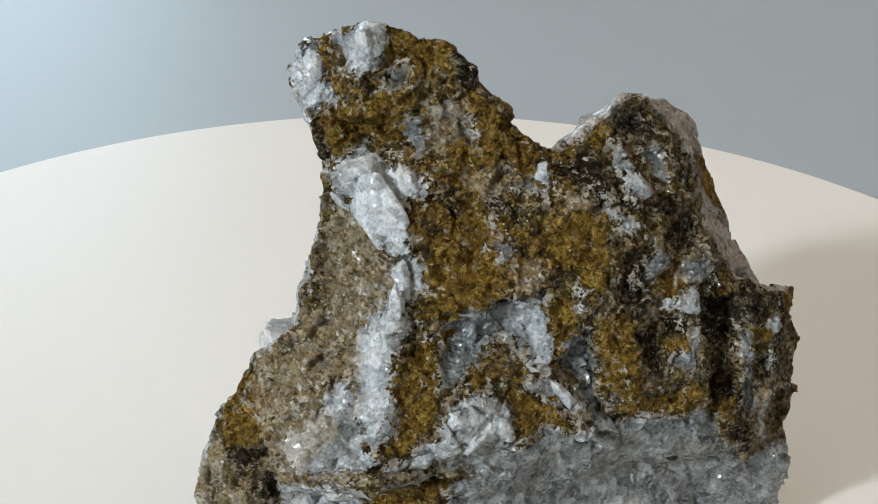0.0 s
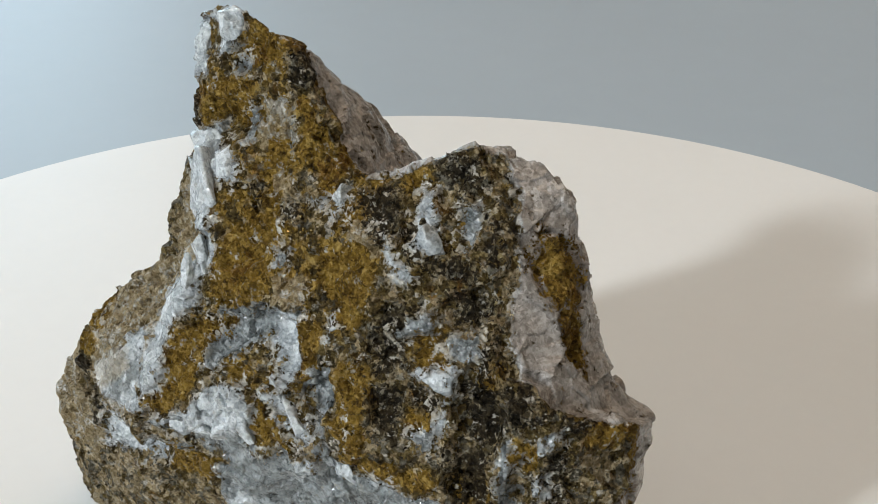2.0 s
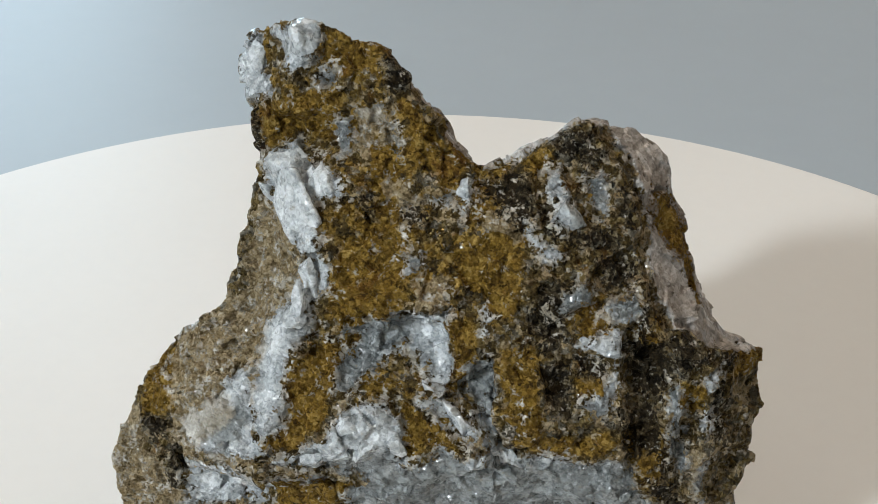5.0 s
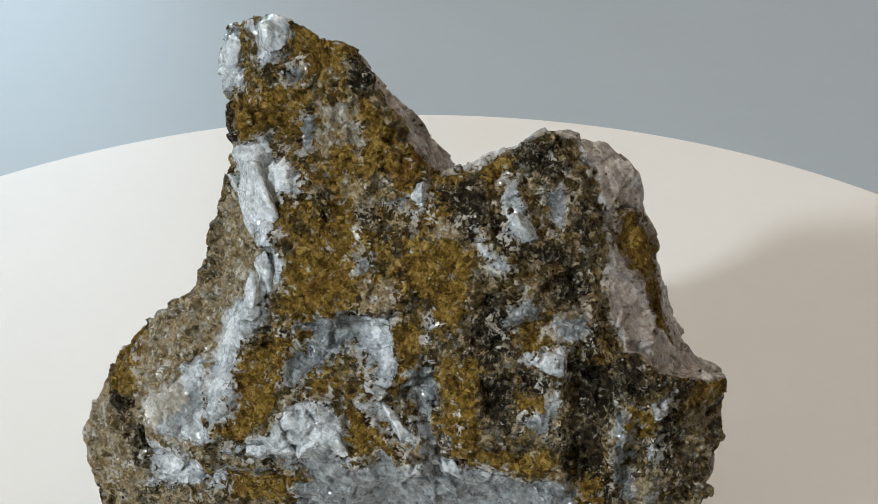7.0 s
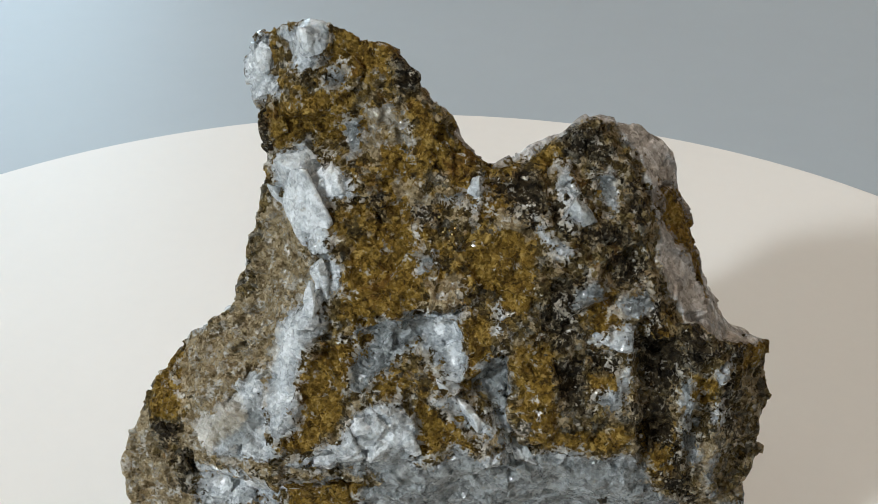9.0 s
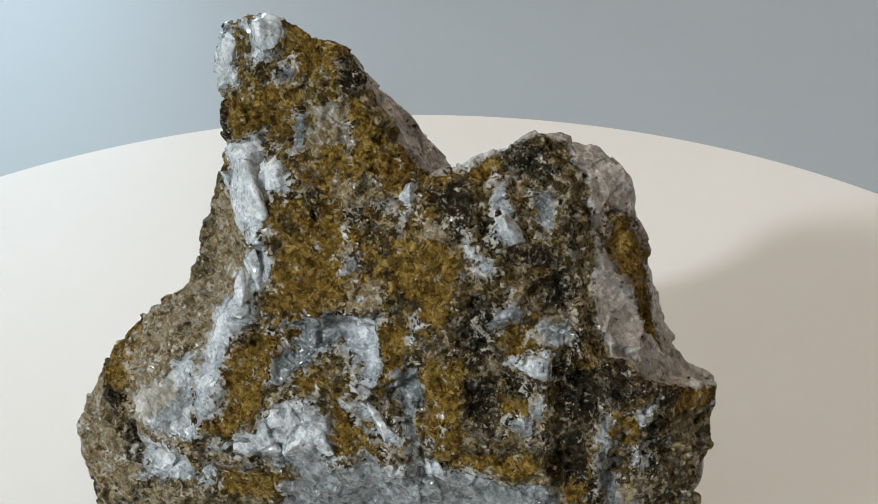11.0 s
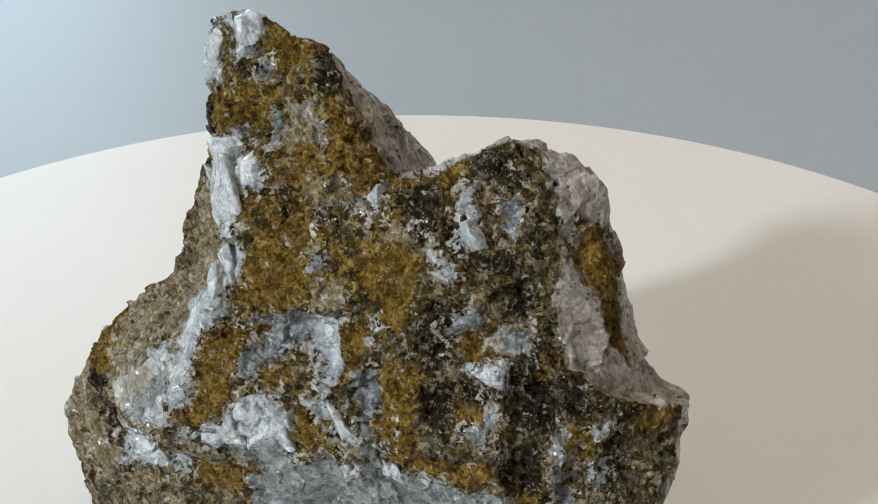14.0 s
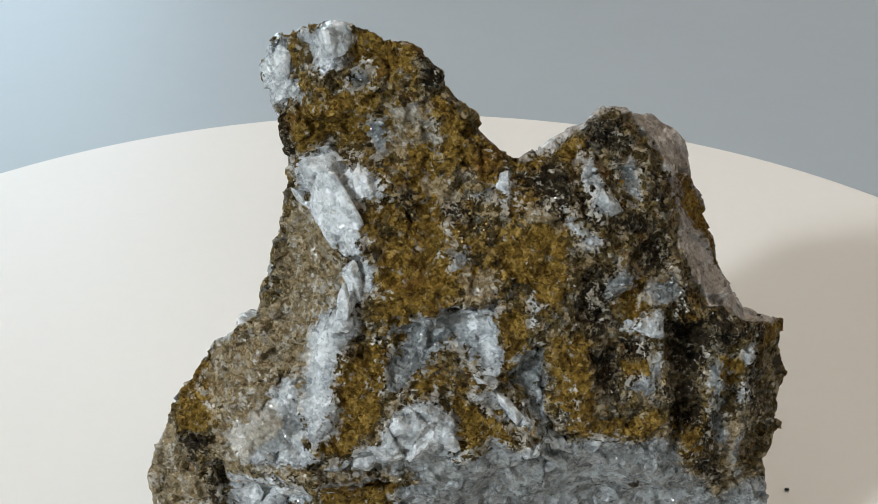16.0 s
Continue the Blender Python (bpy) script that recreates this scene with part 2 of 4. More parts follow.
part("window_frame", bm, WHITE, window)
tagged(part("wall_south", box(X0 - 0.1, X1 + 0.1, Y0 - 0.1, Y0, FLOOR_Z, CEIL_Z), WALL), "plain warm white painted wall", "wall", kind="structure")
tagged(part("wall_east", box(X1, X1 + 0.1, Y0, Y1, FLOOR_Z, CEIL_Z), WALL), "plain warm white painted wall", "wall", kind="structure")
bm = bmesh.new()
WY0, WY1, WZ0, WZ1 = -1.78, -0.98, 0.42, 1.36
add_box(bm, X0 - 0.1, X0, Y0, WY0, FLOOR_Z, CEIL_Z)
add_box(bm, X0 - 0.1, X0, WY1, Y1, FLOOR_Z, CEIL_Z)
add_box(bm, X0 - 0.1, X0, WY0, WY1, FLOOR_Z, WZ0)
add_box(bm, X0 - 0.1, X0, WY0, WY1, WZ1, CEIL_Z)
tagged(part("wall_west", bm, WALL), "plain warm white painted wall with a window opening", "wall", kind="structure")
window = tagged(new("window_1"), "white framed window letting in cool daylight", "window", kind="structure")
bm = bmesh.new()
for a in ((WY0, WY0 + 0.05, WZ0, WZ1), (WY1 - 0.05, WY1, WZ0, WZ1), (WY0 + 0.05, WY1 - 0.05, WZ0, WZ0 + 0.05), (WY0 + 0.05, WY1 - 0.05, WZ1 - 0.05, WZ1)):
    add_box(bm, X0 - 0.08, X0 - 0.03, *a)
part("window_frame", bm, WHITE, window)
part("window_sill", box(X0 - 0.02, X0 + 0.10, WY0 - 0.03, WY1 + 0.03, WZ0 - 0.03, WZ0 - 0.002, bevel=0.004), WHITE, window)
# unseen panel, added under the ceiling to go with the warm fill
lamp = tagged(new("fill_panel"), "unseen flat square panel added overhead for warm fill light", "lamp", kind="structure")
part("panel_body", box(-0.12, 1.12, -0.32, 0.92, CEIL_Z - 0.025, CEIL_Z - 0.001, bevel=0.004), WHITE, lamp)

table = tagged(new("table"), "wide table with a smooth plain grey top", "table")
part("tabletop", box(-0.75, 1.15, -0.40, 1.30, TABLE_TOP - 0.025, TABLE_TOP, bevel=0.003), TABLE, table)
for px in (-0.69, 1.09):
    for py in (-0.34, 1.24):
        part("leg", box(px - 0.025, px + 0.025, py - 0.025, py + 0.025, FLOOR_Z, TABLE_TOP - 0.025), WHITE, table)

# ---- the turntable ----
turntable = tagged(new("turntable"), "round white plastic display turntable turning to and fro", "turntable")
DISC_R = 0.1253
DISC_AT = Matrix.Translation((-0.0012, 0.0059, 0))  # the platter sits a little off its axle
part("platter", turned([(DISC_R - 0.003, -0.012), (DISC_R - 0.0008, -0.0112), (DISC_R, -0.009), (DISC_R, -0.002), (DISC_R - 0.0006, -0.0006), (DISC_R - 0.002, 0.0), (0.03, 0.0)], 256), DISC, turntable)
part("base", turned([(0.098, TABLE_TOP), (0.101, TABLE_TOP + 0.002), (0.101, -0.016), (0.098, -0.0122)], 128), DISC, turntable)
for ob in turntable.children:
    ob.data.transform(DISC_AT if ob.name.startswith("platter") else Matrix())
    for p in ob.data.polygons:
        p.use_smooth = len(p.vertices) == 4 and abs(p.normal.z) < 0.99


# ---- the rock, in millimetres: x along the face, y into it, z up ----


def hashed(ix, iy, iz, seed):
    h = (ix.astype(np.int64) * 374761393 + iy.astype(np.int64) * 668265263 + iz.astype(np.int64) * 2147483647 + seed * 144269504) & 0xFFFFFFFF
    h = ((h ^ (h >> 13)) * 1274126177) & 0xFFFFFFFF
    h = ((h ^ (h >> 16)) * 2246822519) & 0xFFFFFFFF
    return ((h ^ (h >> 15)) & 0xFFFFFF) / float(0xFFFFFF)


def value_noise(p, scale, seed):
    """Smooth noise of -1 to 1 at points p, with waves of about `scale` millimetres."""
    q = p / scale
    i = np.floor(q)
    f = q - i
    f = f * f * (3 - 2 * f)
    i = i.astype(np.int64)
    out = np.zeros(len(p))
    for dx in (0, 1):
        for dy in (0, 1):
            for dz in (0, 1):
                w = (f[:, 0] if dx else 1 - f[:, 0]) * (f[:, 1] if dy else 1 - f[:, 1]) * (f[:, 2] if dz else 1 - f[:, 2])
                out += w * hashed(i[:, 0] + dx, i[:, 1] + dy, i[:, 2] + dz, seed)
    return out * 2 - 1


def fractal(p, scale, seed, octaves=4, gain=0.55):
    out, amp = np.zeros(len(p)), 1.0
    for k in range(octaves):
        out += amp * value_noise(p + 17.3 * k, scale / 2**k, seed + k)
        amp *= gain
    return out


def plates(p, scale, seed):
    """Broken plates: each cell of about `scale` millimetres is a plane of its own tilt. Gives heights of about -0.5 to 0.5."""
    q = p / scale
    i = np.floor(q).astype(np.int64)
    best, height = np.full(len(p), 1e9), np.zeros(len(p))
    for dx in (-1, 0, 1):
        for dy in (-1, 0, 1):
            for dz in (-1, 0, 1):
                c = i + (dx, dy, dz)
                a = [hashed(c[:, 0], c[:, 1], c[:, 2], seed + k) for k in range(6)]
                d = q - (c + np.stack(a[:3], 1))
                dist = (d * d).sum(1)
                near = dist < best
                tilt = np.stack(a[3:], 1) - 0.5
                height = np.where(near, (d * tilt).sum(1) * 1.6 + (a[3] - 0.5) * 0.5, height)
                best = np.where(near, dist, best)
    return height


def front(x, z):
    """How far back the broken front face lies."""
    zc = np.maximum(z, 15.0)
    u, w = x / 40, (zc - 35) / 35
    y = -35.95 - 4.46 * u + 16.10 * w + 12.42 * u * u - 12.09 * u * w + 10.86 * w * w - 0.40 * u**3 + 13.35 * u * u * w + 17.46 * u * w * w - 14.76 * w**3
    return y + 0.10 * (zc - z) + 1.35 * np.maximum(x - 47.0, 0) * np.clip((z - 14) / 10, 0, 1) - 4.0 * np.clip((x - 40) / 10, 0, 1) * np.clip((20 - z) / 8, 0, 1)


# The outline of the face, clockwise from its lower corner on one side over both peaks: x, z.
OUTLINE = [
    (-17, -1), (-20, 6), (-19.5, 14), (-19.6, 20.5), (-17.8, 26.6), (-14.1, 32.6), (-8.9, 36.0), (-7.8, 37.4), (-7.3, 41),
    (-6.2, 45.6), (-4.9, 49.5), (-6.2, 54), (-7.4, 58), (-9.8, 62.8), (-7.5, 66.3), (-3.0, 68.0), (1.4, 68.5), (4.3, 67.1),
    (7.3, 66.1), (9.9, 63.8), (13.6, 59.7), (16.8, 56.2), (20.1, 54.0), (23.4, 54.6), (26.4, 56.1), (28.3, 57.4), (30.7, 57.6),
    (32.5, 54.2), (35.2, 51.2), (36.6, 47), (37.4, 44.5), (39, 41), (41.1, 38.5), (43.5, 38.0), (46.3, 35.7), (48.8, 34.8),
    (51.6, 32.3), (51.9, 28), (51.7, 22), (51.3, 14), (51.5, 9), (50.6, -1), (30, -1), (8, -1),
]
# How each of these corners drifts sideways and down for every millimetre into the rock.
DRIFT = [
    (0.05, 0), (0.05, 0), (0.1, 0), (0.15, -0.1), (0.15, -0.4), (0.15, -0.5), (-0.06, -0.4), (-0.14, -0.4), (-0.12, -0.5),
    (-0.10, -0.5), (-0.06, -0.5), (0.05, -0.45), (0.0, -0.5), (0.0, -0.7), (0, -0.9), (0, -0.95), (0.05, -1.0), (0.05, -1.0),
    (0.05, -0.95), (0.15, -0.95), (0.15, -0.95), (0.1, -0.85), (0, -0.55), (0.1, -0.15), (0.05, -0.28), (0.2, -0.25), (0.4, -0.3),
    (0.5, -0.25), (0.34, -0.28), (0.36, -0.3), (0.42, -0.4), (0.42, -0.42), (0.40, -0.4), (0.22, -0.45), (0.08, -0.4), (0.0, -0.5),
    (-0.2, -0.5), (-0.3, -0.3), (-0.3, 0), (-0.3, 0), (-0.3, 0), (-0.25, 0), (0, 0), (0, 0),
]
DEEP = -11.0  # the depth where the rock begins to close behind


def polygon_distance(px, pz, corners):
    """Signed distance in a slice: negative inside."""
    best = np.full(px.shape, 1e9, np.float32)
    inside = np.zeros(px.shape, bool)
    for (ax, az), (bx, bz) in zip(corners, np.roll(corners, -1, 0)):
        ex, ez = bx - ax, bz - az
        wx, wz = px - ax, pz - az
        t = np.clip((wx * ex + wz * ez) / (ex * ex + ez * ez + 1e-9), 0, 1)
        best = np.minimum(best, (wx - ex * t) ** 2 + (wz - ez * t) ** 2)
        cross = ((az > pz) != (bz > pz)) & (px < ex * (pz - az) / (ez if abs(ez) > 1e-9 else 1e-9) + ax)
        inside ^= cross
    return np.where(inside, -1, 1) * np.sqrt(best)


def bump_at(x, z, cx, cz, rx, rz, tilt=0.0):
    a = radians(tilt)
    dx, dz = x - cx, z - cz
    u, w = (dx * math.cos(a) + dz * math.sin(a)) / rx, (-dx * math.sin(a) + dz * math.cos(a)) / rz
    return u * u + w * w


def soft(d):
    return np.exp(-d * d)


CRACKS = [  # from x, z to x, z
    (8.3, 38.2, 14.6, 39.6), (14.6, 39.6, 19.3, 40.3), (20.1, 32.6, 24.2, 35.6), (-11.6, 18.2, -0.9, 19.4),
    (-0.9, 19.4, 9, 18.6), (45.2, 31.7, 44.8, 26.3), (44.8, 26.3, 44.4, 16.8), (27.5, 29.2, 27.5, 25.3),
    (38.1, 38.4, 38.7, 31.2), (39, 30.5, 39.8, 22.4), (6.7, 50.8, 9.1, 48.1), (-1.8, 35, -6.8, 32.6),
    (-6.1, 28.6, -4.2, 31.5), (46.7, 35.2, 48.3, 32.3), (16.3, 31.2, 20.1, 29.7), (27.3, 43.9, 28.9, 38.6),
    (6.6, 19.9, 7.7, 15.4),
]


def sunk(x, z, corners, depth, edge):
    """A hollow with a broken rim: full depth from `edge` millimetres inside its corners."""
    return depth * np.clip(-polygon_distance(x, z, np.array(corners, float)) / edge, 0, 1)


def relief(x, z):
    """Ledges, hollows and crests of the face: positive stands out towards the front, in millimetres."""
    h = 0.0 * x
    h -= 1.0 * soft(bump_at(x, z, 15.5, 35.6, 4.6, 3.0))          # hollow below the ochre ledge
    h += 1.3 * soft(bump_at(x, z, 11.5, 41.0, 7.5, 2.2, 4))        # the ledge itself
    h -= 0.8 * soft(bump_at(x, z, 23.8, 32.4, 3.0, 3.0, 30))       # grey hollow
    h += 1.5 * soft(bump_at(x, z, 21.4, 26.9, 7.2, 0.9, -42))      # crest running down across the face
    h += 1.2 * soft(bump_at(x, z, 17.3, 31.0, 3.5, 0.9, -30))
    h -= 2.6 * soft(bump_at(x, z, -6.5, 37.6, 4.0, 3.0)) + 0.8 * soft(bump_at(x, z, -3.5, 43.5, 2.4, 4.5))        # flat set back beside the vein
    h -= 1.5 * soft(bump_at(x, z, 1.0, 56.5, 4.0, 2.0))
    h += 1.4 * soft(bump_at(x, z, -0.5, 52.5, 3.0, 1.8))
    h += 1.2 * soft(bump_at(x, z, 1.5, 34.0, 2.0, 7.0, -6))
    h += 1.0 * soft(bump_at(x, z, 4.0, 20.9, 8.0, 1.0, -8))        # overhang low down
    h -= 1.8 * soft(bump_at(x, z, -4.0, 16.5, 5.5, 2.6))
    h -= 2.2 * soft(bump_at(x, z, -11.6, 18.7, 0.6, 2.0))          # dark slot
    h -= 1.6 * soft(bump_at(x, z, 41.0, 33.0, 2.4, 4.0))
    h -= 1.4 * soft(bump_at(x, z, 36.0, 43.5, 2.6, 2.2))
    h += 1.3 * soft(bump_at(x, z, 43.5, 36.0, 3.0, 2.0))
    h += 1.0 * soft(bump_at(x, z, 28.0, 35.0, 3.4, 6.0))
    h -= 1.0 * soft(bump_at(x, z, 32.3, 50.5, 1.6, 3.0))
    h += 0.9 * soft(bump_at(x, z, 29.5, 49.0, 1.6, 1.6))
    h += 0.7 * soft(bump_at(x, z, 11.0, 26.5, 5.0, 3.6))
    h -= 1.0 * soft(bump_at(x, z, 46.0, 27.0, 0.8, 7.0))
    h += 1.0 * soft(bump_at(x, z, -6.5, 57.0, 2.5, 5.0))
    h -= sunk(x, z, [(6, 36.6), (10.8, 39.0), (14.6, 39.8), (19.2, 40.3), (19.8, 36), (20, 33), (17.5, 32.2), (14.6, 34.2), (11, 33), (8, 31.5)], 2.1, 1.9)
    h -= sunk(x, z, [(20.0, 32.4), (24.4, 35.8), (25.6, 31), (28.1, 23.4), (26.5, 23.2), (23.5, 27.0)], 2.2, 1.1)
    h -= sunk(x, z, [(-11.6, 18.5), (-1.0, 19.5), (-1.0, 13), (-11.5, 12.4)], 0.9, 0.6)
    h -= sunk(x, z, [(38.2, 36.6), (42.0, 35.6), (42.6, 26), (40.5, 23.4), (38.6, 30)], 1.0, 0.8)
    # broad swells of the whole face
    h += 2.2 * soft(bump_at(x, z, -3.0, 25.5, 13.0, 5.5)) + 1.8 * soft(bump_at(x, z, 3.5, 49.0, 5.0, 7.0)) + 1.6 * soft(bump_at(x, z, 0.0, 61.0, 5.0, 4.0))
    h += 1.6 * soft(bump_at(x, z, 40.0, 18.5, 7.0, 4.0)) - 1.0 * soft(bump_at(x, z, 15.0, 30.5, 3.0, 3.0))
    for ax, az, bx, bz in CRACKS:
        ex, ez = bx - ax, bz - az
        t = np.clip(((x - ax) * ex + (z - az) * ez) / (ex * ex + ez * ez), 0, 1)
        h -= 1.3 * np.exp(-((x - ax - ex * t) ** 2 + (z - az - ez * t) ** 2) / 0.16)
    return h


def surface_nets(field, origin, size):
    """The skin where a field of samples changes sign: one vertex a cell, one quad an edge."""
    neg = field < 0
    nx, ny, nz = field.shape
    acc = np.zeros((nx - 1, ny - 1, nz - 1, 3), np.float32)
    cnt = np.zeros((nx - 1, ny - 1, nz - 1), np.float32)
    quads = []
    spans = ((0, (1, 2)), (1, (0, 2)), (2, (0, 1)))
    for ax, (o1, o2) in spans:
        lo = [slice(None)] * 3
        hi = [slice(None)] * 3
        lo[ax], hi[ax] = slice(0, -1), slice(1, None)
        a, b = field[tuple(lo)], field[tuple(hi)]
        idx = np.argwhere(neg[tuple(lo)] != neg[tuple(hi)])
        fa, fb = a[tuple(idx.T)], b[tuple(idx.T)]
        pos = idx.astype(np.float32)
        pos[:, ax] += fa / (fa - fb)
        for d1 in (0, -1):
            for d2 in (0, -1):
                c = idx.copy()
                c[:, o1] += d1
                c[:, o2] += d2
                ok = ((c >= 0) & (c < np.array(acc.shape[:3]))).all(1)
                np.add.at(acc, tuple(c[ok].T), pos[ok])
                np.add.at(cnt, tuple(c[ok].T), 1)
        quads.append((ax, o1, o2, idx, fa < 0))
    used = cnt > 0
    number = np.full(cnt.shape, -1, np.int64)
    number[used] = np.arange(used.sum())
    verts = acc[used] / cnt[used][:, None] * size + np.array(origin)
    faces = []
    for ax, o1, o2, idx, out in quads:
        ok = (idx[:, o1] > 0) & (idx[:, o2] > 0) & (idx[:, o1] < cnt.shape[o1]) & (idx[:, o2] < cnt.shape[o2])
        idx, out = idx[ok], out[ok]
        ring = []
        for d1, d2 in ((0, 0), (-1, 0), (-1, -1), (0, -1)):
            c = idx.copy()
            c[:, o1] += d1
            c[:, o2] += d2
            ring.append(number[tuple(c.T)])
        q = np.stack(ring, 1)
        flip = out if ax == 1 else ~out
        q[flip] = q[flip][:, ::-1]
        faces.append(q)
    return verts, np.concatenate(faces)


def normals_of(verts, faces):
    n = np.cross(verts[faces[:, 2]] - verts[faces[:, 0]], verts[faces[:, 3]] - verts[faces[:, 1]])
    out = np.zeros_like(verts)
    for k in range(4):
        np.add.at(out, faces[:, k], n)
    return out / (np.linalg.norm(out, axis=1)[:, None] + 1e-9)


def skin(name, verts, faces, attrs, mat, parent, label=""):
    """A mesh object from millimetres, with one number a vertex for each attribute."""
    me = bpy.data.meshes.new(name)
    me.vertices.add(len(verts))
    me.vertices.foreach_set("co", (verts * 0.001).astype(np.float32).ravel())
    me.loops.add(faces.size)
    me.loops.foreach_set("vertex_index", faces.astype(np.int32).ravel())
    me.polygons.add(len(faces))
    me.polygons.foreach_set("loop_start", np.arange(0, faces.size, 4, dtype=np.int32))
    me.polygons.foreach_set("use_smooth", np.ones(len(faces), bool))
    me.update(calc_edges=True)
    me.validate()
    for key, values in attrs.items():
        me.attributes.new(key, "FLOAT", "POINT").data.foreach_set("value", np.asarray(values, np.float32))
    me.materials.append(mat)
    ob = new(name, me)
    ob.parent = parent
    return tagged(ob, label) if label else ob


# Where the minerals lie on the face: patches with corners x, z. Two dark ones are painted shade instead.
QUARTZ_A = [
    [(-7.9, 65.9), (-6.5, 66.4), (-6, 64.9), (-5.5, 63.7), (-4.6, 62.3), (-3.6, 60.6), (-4.1, 59.6), (-6.4, 58.5), (-7.5, 57.4), (-8.4, 59.6), (-10.9, 62.3), (-9.4, 64.2)],
    [(-4.7, 66.7), (-3.8, 67.5), (1, 68.9), (1.8, 67.2), (1.9, 64.5), (0.6, 63.6), (-1.5, 62.6), (-2.6, 63.5), (-3.3, 64.7), (-4.4, 65.5)],
    [(0.9, 63.1), (2.6, 64), (4.3, 63.2), (4, 61.9), (2.1, 61.1), (0.6, 61.5)],
    [(-5.2, 52.2), (-4.2, 53.7), (-2, 54.6), (-0.6, 55.4), (0.7, 54.4), (2.6, 53.9), (4.7, 53.3), (6.2, 51.6), (6.3, 50.5), (4, 50), (2.2, 50.1), (0.3, 50.4), (-2.7, 49.8), (-3.7, 49), (-4.9, 50.5)],
]
QUARTZ_B = [
    [(-4.1, 48.9), (-1.2, 50.1), (1, 50.3), (2.8, 48.8), (4.5, 47.4), (4.7, 45.8), (4.1, 44.3), (2.7, 44.1), (1, 45.2), (-0.4, 46.6), (-2.3, 48.2)],
    [(1.5, 44.4), (4, 44.5), (5.4, 44.5), (6.2, 42.2), (5.1, 41), (3, 40.8), (3.8, 42.1), (2.5, 43.2)],
    [(3.9, 41.8), (5.1, 41.5), (4.2, 40.2), (4.8, 36.9), (3.5, 36.1), (2.3, 34.7), (2.1, 32.9), (2.6, 29.3), (2.1, 26.6), (0, 25.5), (-1.5, 27.8), (-2.4, 31.9), (-2.2, 34.9), (-1.5, 37.3), (0.3, 39.7), (1.7, 41.9)],
    [(-7.6, 28.3), (-3.5, 31.7), (-2.1, 32.6), (-0.3, 25.4), (1.4, 23.7), (-2.1, 22.3), (-6.4, 22.1), (-9.4, 23.4), (-10.5, 25.7)],
]
QUARTZ_C = [
    [(5.6, 36.5), (8.4, 37.5), (10.8, 39), (14.5, 39.9), (18.1, 40.4), (19.3, 40.1), (19.4, 38.2), (20.1, 33.1), (19.3, 31.8), (18, 32.3), (16.3, 33.9), (14.6, 35.2), (12.2, 34.3), (10.5, 32), (9.3, 30.8), (7.6, 30.9), (7, 33.8), (8.7, 35.8)],
    [(15.6, 31.4), (18.1, 32), (20.2, 31.6), (22.5, 29.2), (25, 26.6), (27.9, 22.8), (27, 22.3), (24.4, 25.1), (21.3, 28.1), (19.1, 30.2)],
    [(20.1, 32.8), (22, 34.5), (24.2, 35.7), (25.1, 33.5), (25.1, 30.4), (26.7, 27.1), (25.6, 25.9), (23.7, 27.6), (21.2, 31.1)],
]
QUARTZ_D = [
    [(6.9, 26.8), (8.7, 29.2), (10.6, 30.4), (13.2, 30.8), (15.2, 28.1), (15.9, 26.1), (15.2, 24.1), (12.6, 22.6), (9.2, 20.3), (6.7, 21.6), (2.8, 22.5), (0.7, 22.8), (4.2, 25), (5.9, 25.6)],
    [(-11.6, 20), (-7.9, 21.2), (-2.8, 21.2), (1.3, 21.1), (6.6, 20.8), (9, 18.9), (6.5, 19.4), (0.4, 18.9), (-4.3, 19.6), (-10.8, 18.8)],
    [(-11.4, 18.1), (-7.9, 19), (-1.5, 19.7), (-0.4, 17.8), (-1.4, 13.9), (-11.4, 12.5)],
    [(8.2, 17.8), (11.8, 20.7), (15.7, 22.1), (19.6, 25.4), (22, 24), (24.3, 23.4), (26.7, 22.3), (28.2, 23.9), (30.3, 23.5), (31.7, 24.9), (34.9, 23.8), (37.2, 23.6), (39.3, 21.3), (41.3, 19.2), (44.1, 16.5), (44.1, 9.7), (7.7, 8.3)],
]
QUARTZ_E = [
    [(4, 58.7), (5.7, 58.3), (5.8, 55.4), (4.6, 54.2), (3.3, 56.3)],
    [(6.2, 59.2), (8.7, 60), (10.3, 59.3), (11.3, 54.9), (10, 55.3), (9.3, 57.8), (7.5, 57.3)],
    [(18.1, 52.2), (19.2, 52.8), (20, 51.8), (19.8, 49.7), (19, 49.4), (18.3, 50.9)],
    [(15.1, 51.3), (17.4, 51.7), (17.9, 50.7), (16.2, 49.9)],
    [(26.7, 53.5), (28.2, 54.2), (29.4, 52.4), (30.1, 50.6), (30.7, 48.8), (30.6, 48.1), (28.8, 48.6), (27.9, 50.4), (26.8, 51.7)],
    [(30.9, 52.8), (32.5, 52.9), (33.9, 50.6), (34, 48.9), (33, 48.4), (31.6, 49.8)],
    [(24.8, 49.2), (26.1, 48.4), (27.5, 46.9), (30.2, 46.3), (30.2, 44.8), (28.2, 45.1), (26.9, 45.9), (25.8, 47.4)],
]
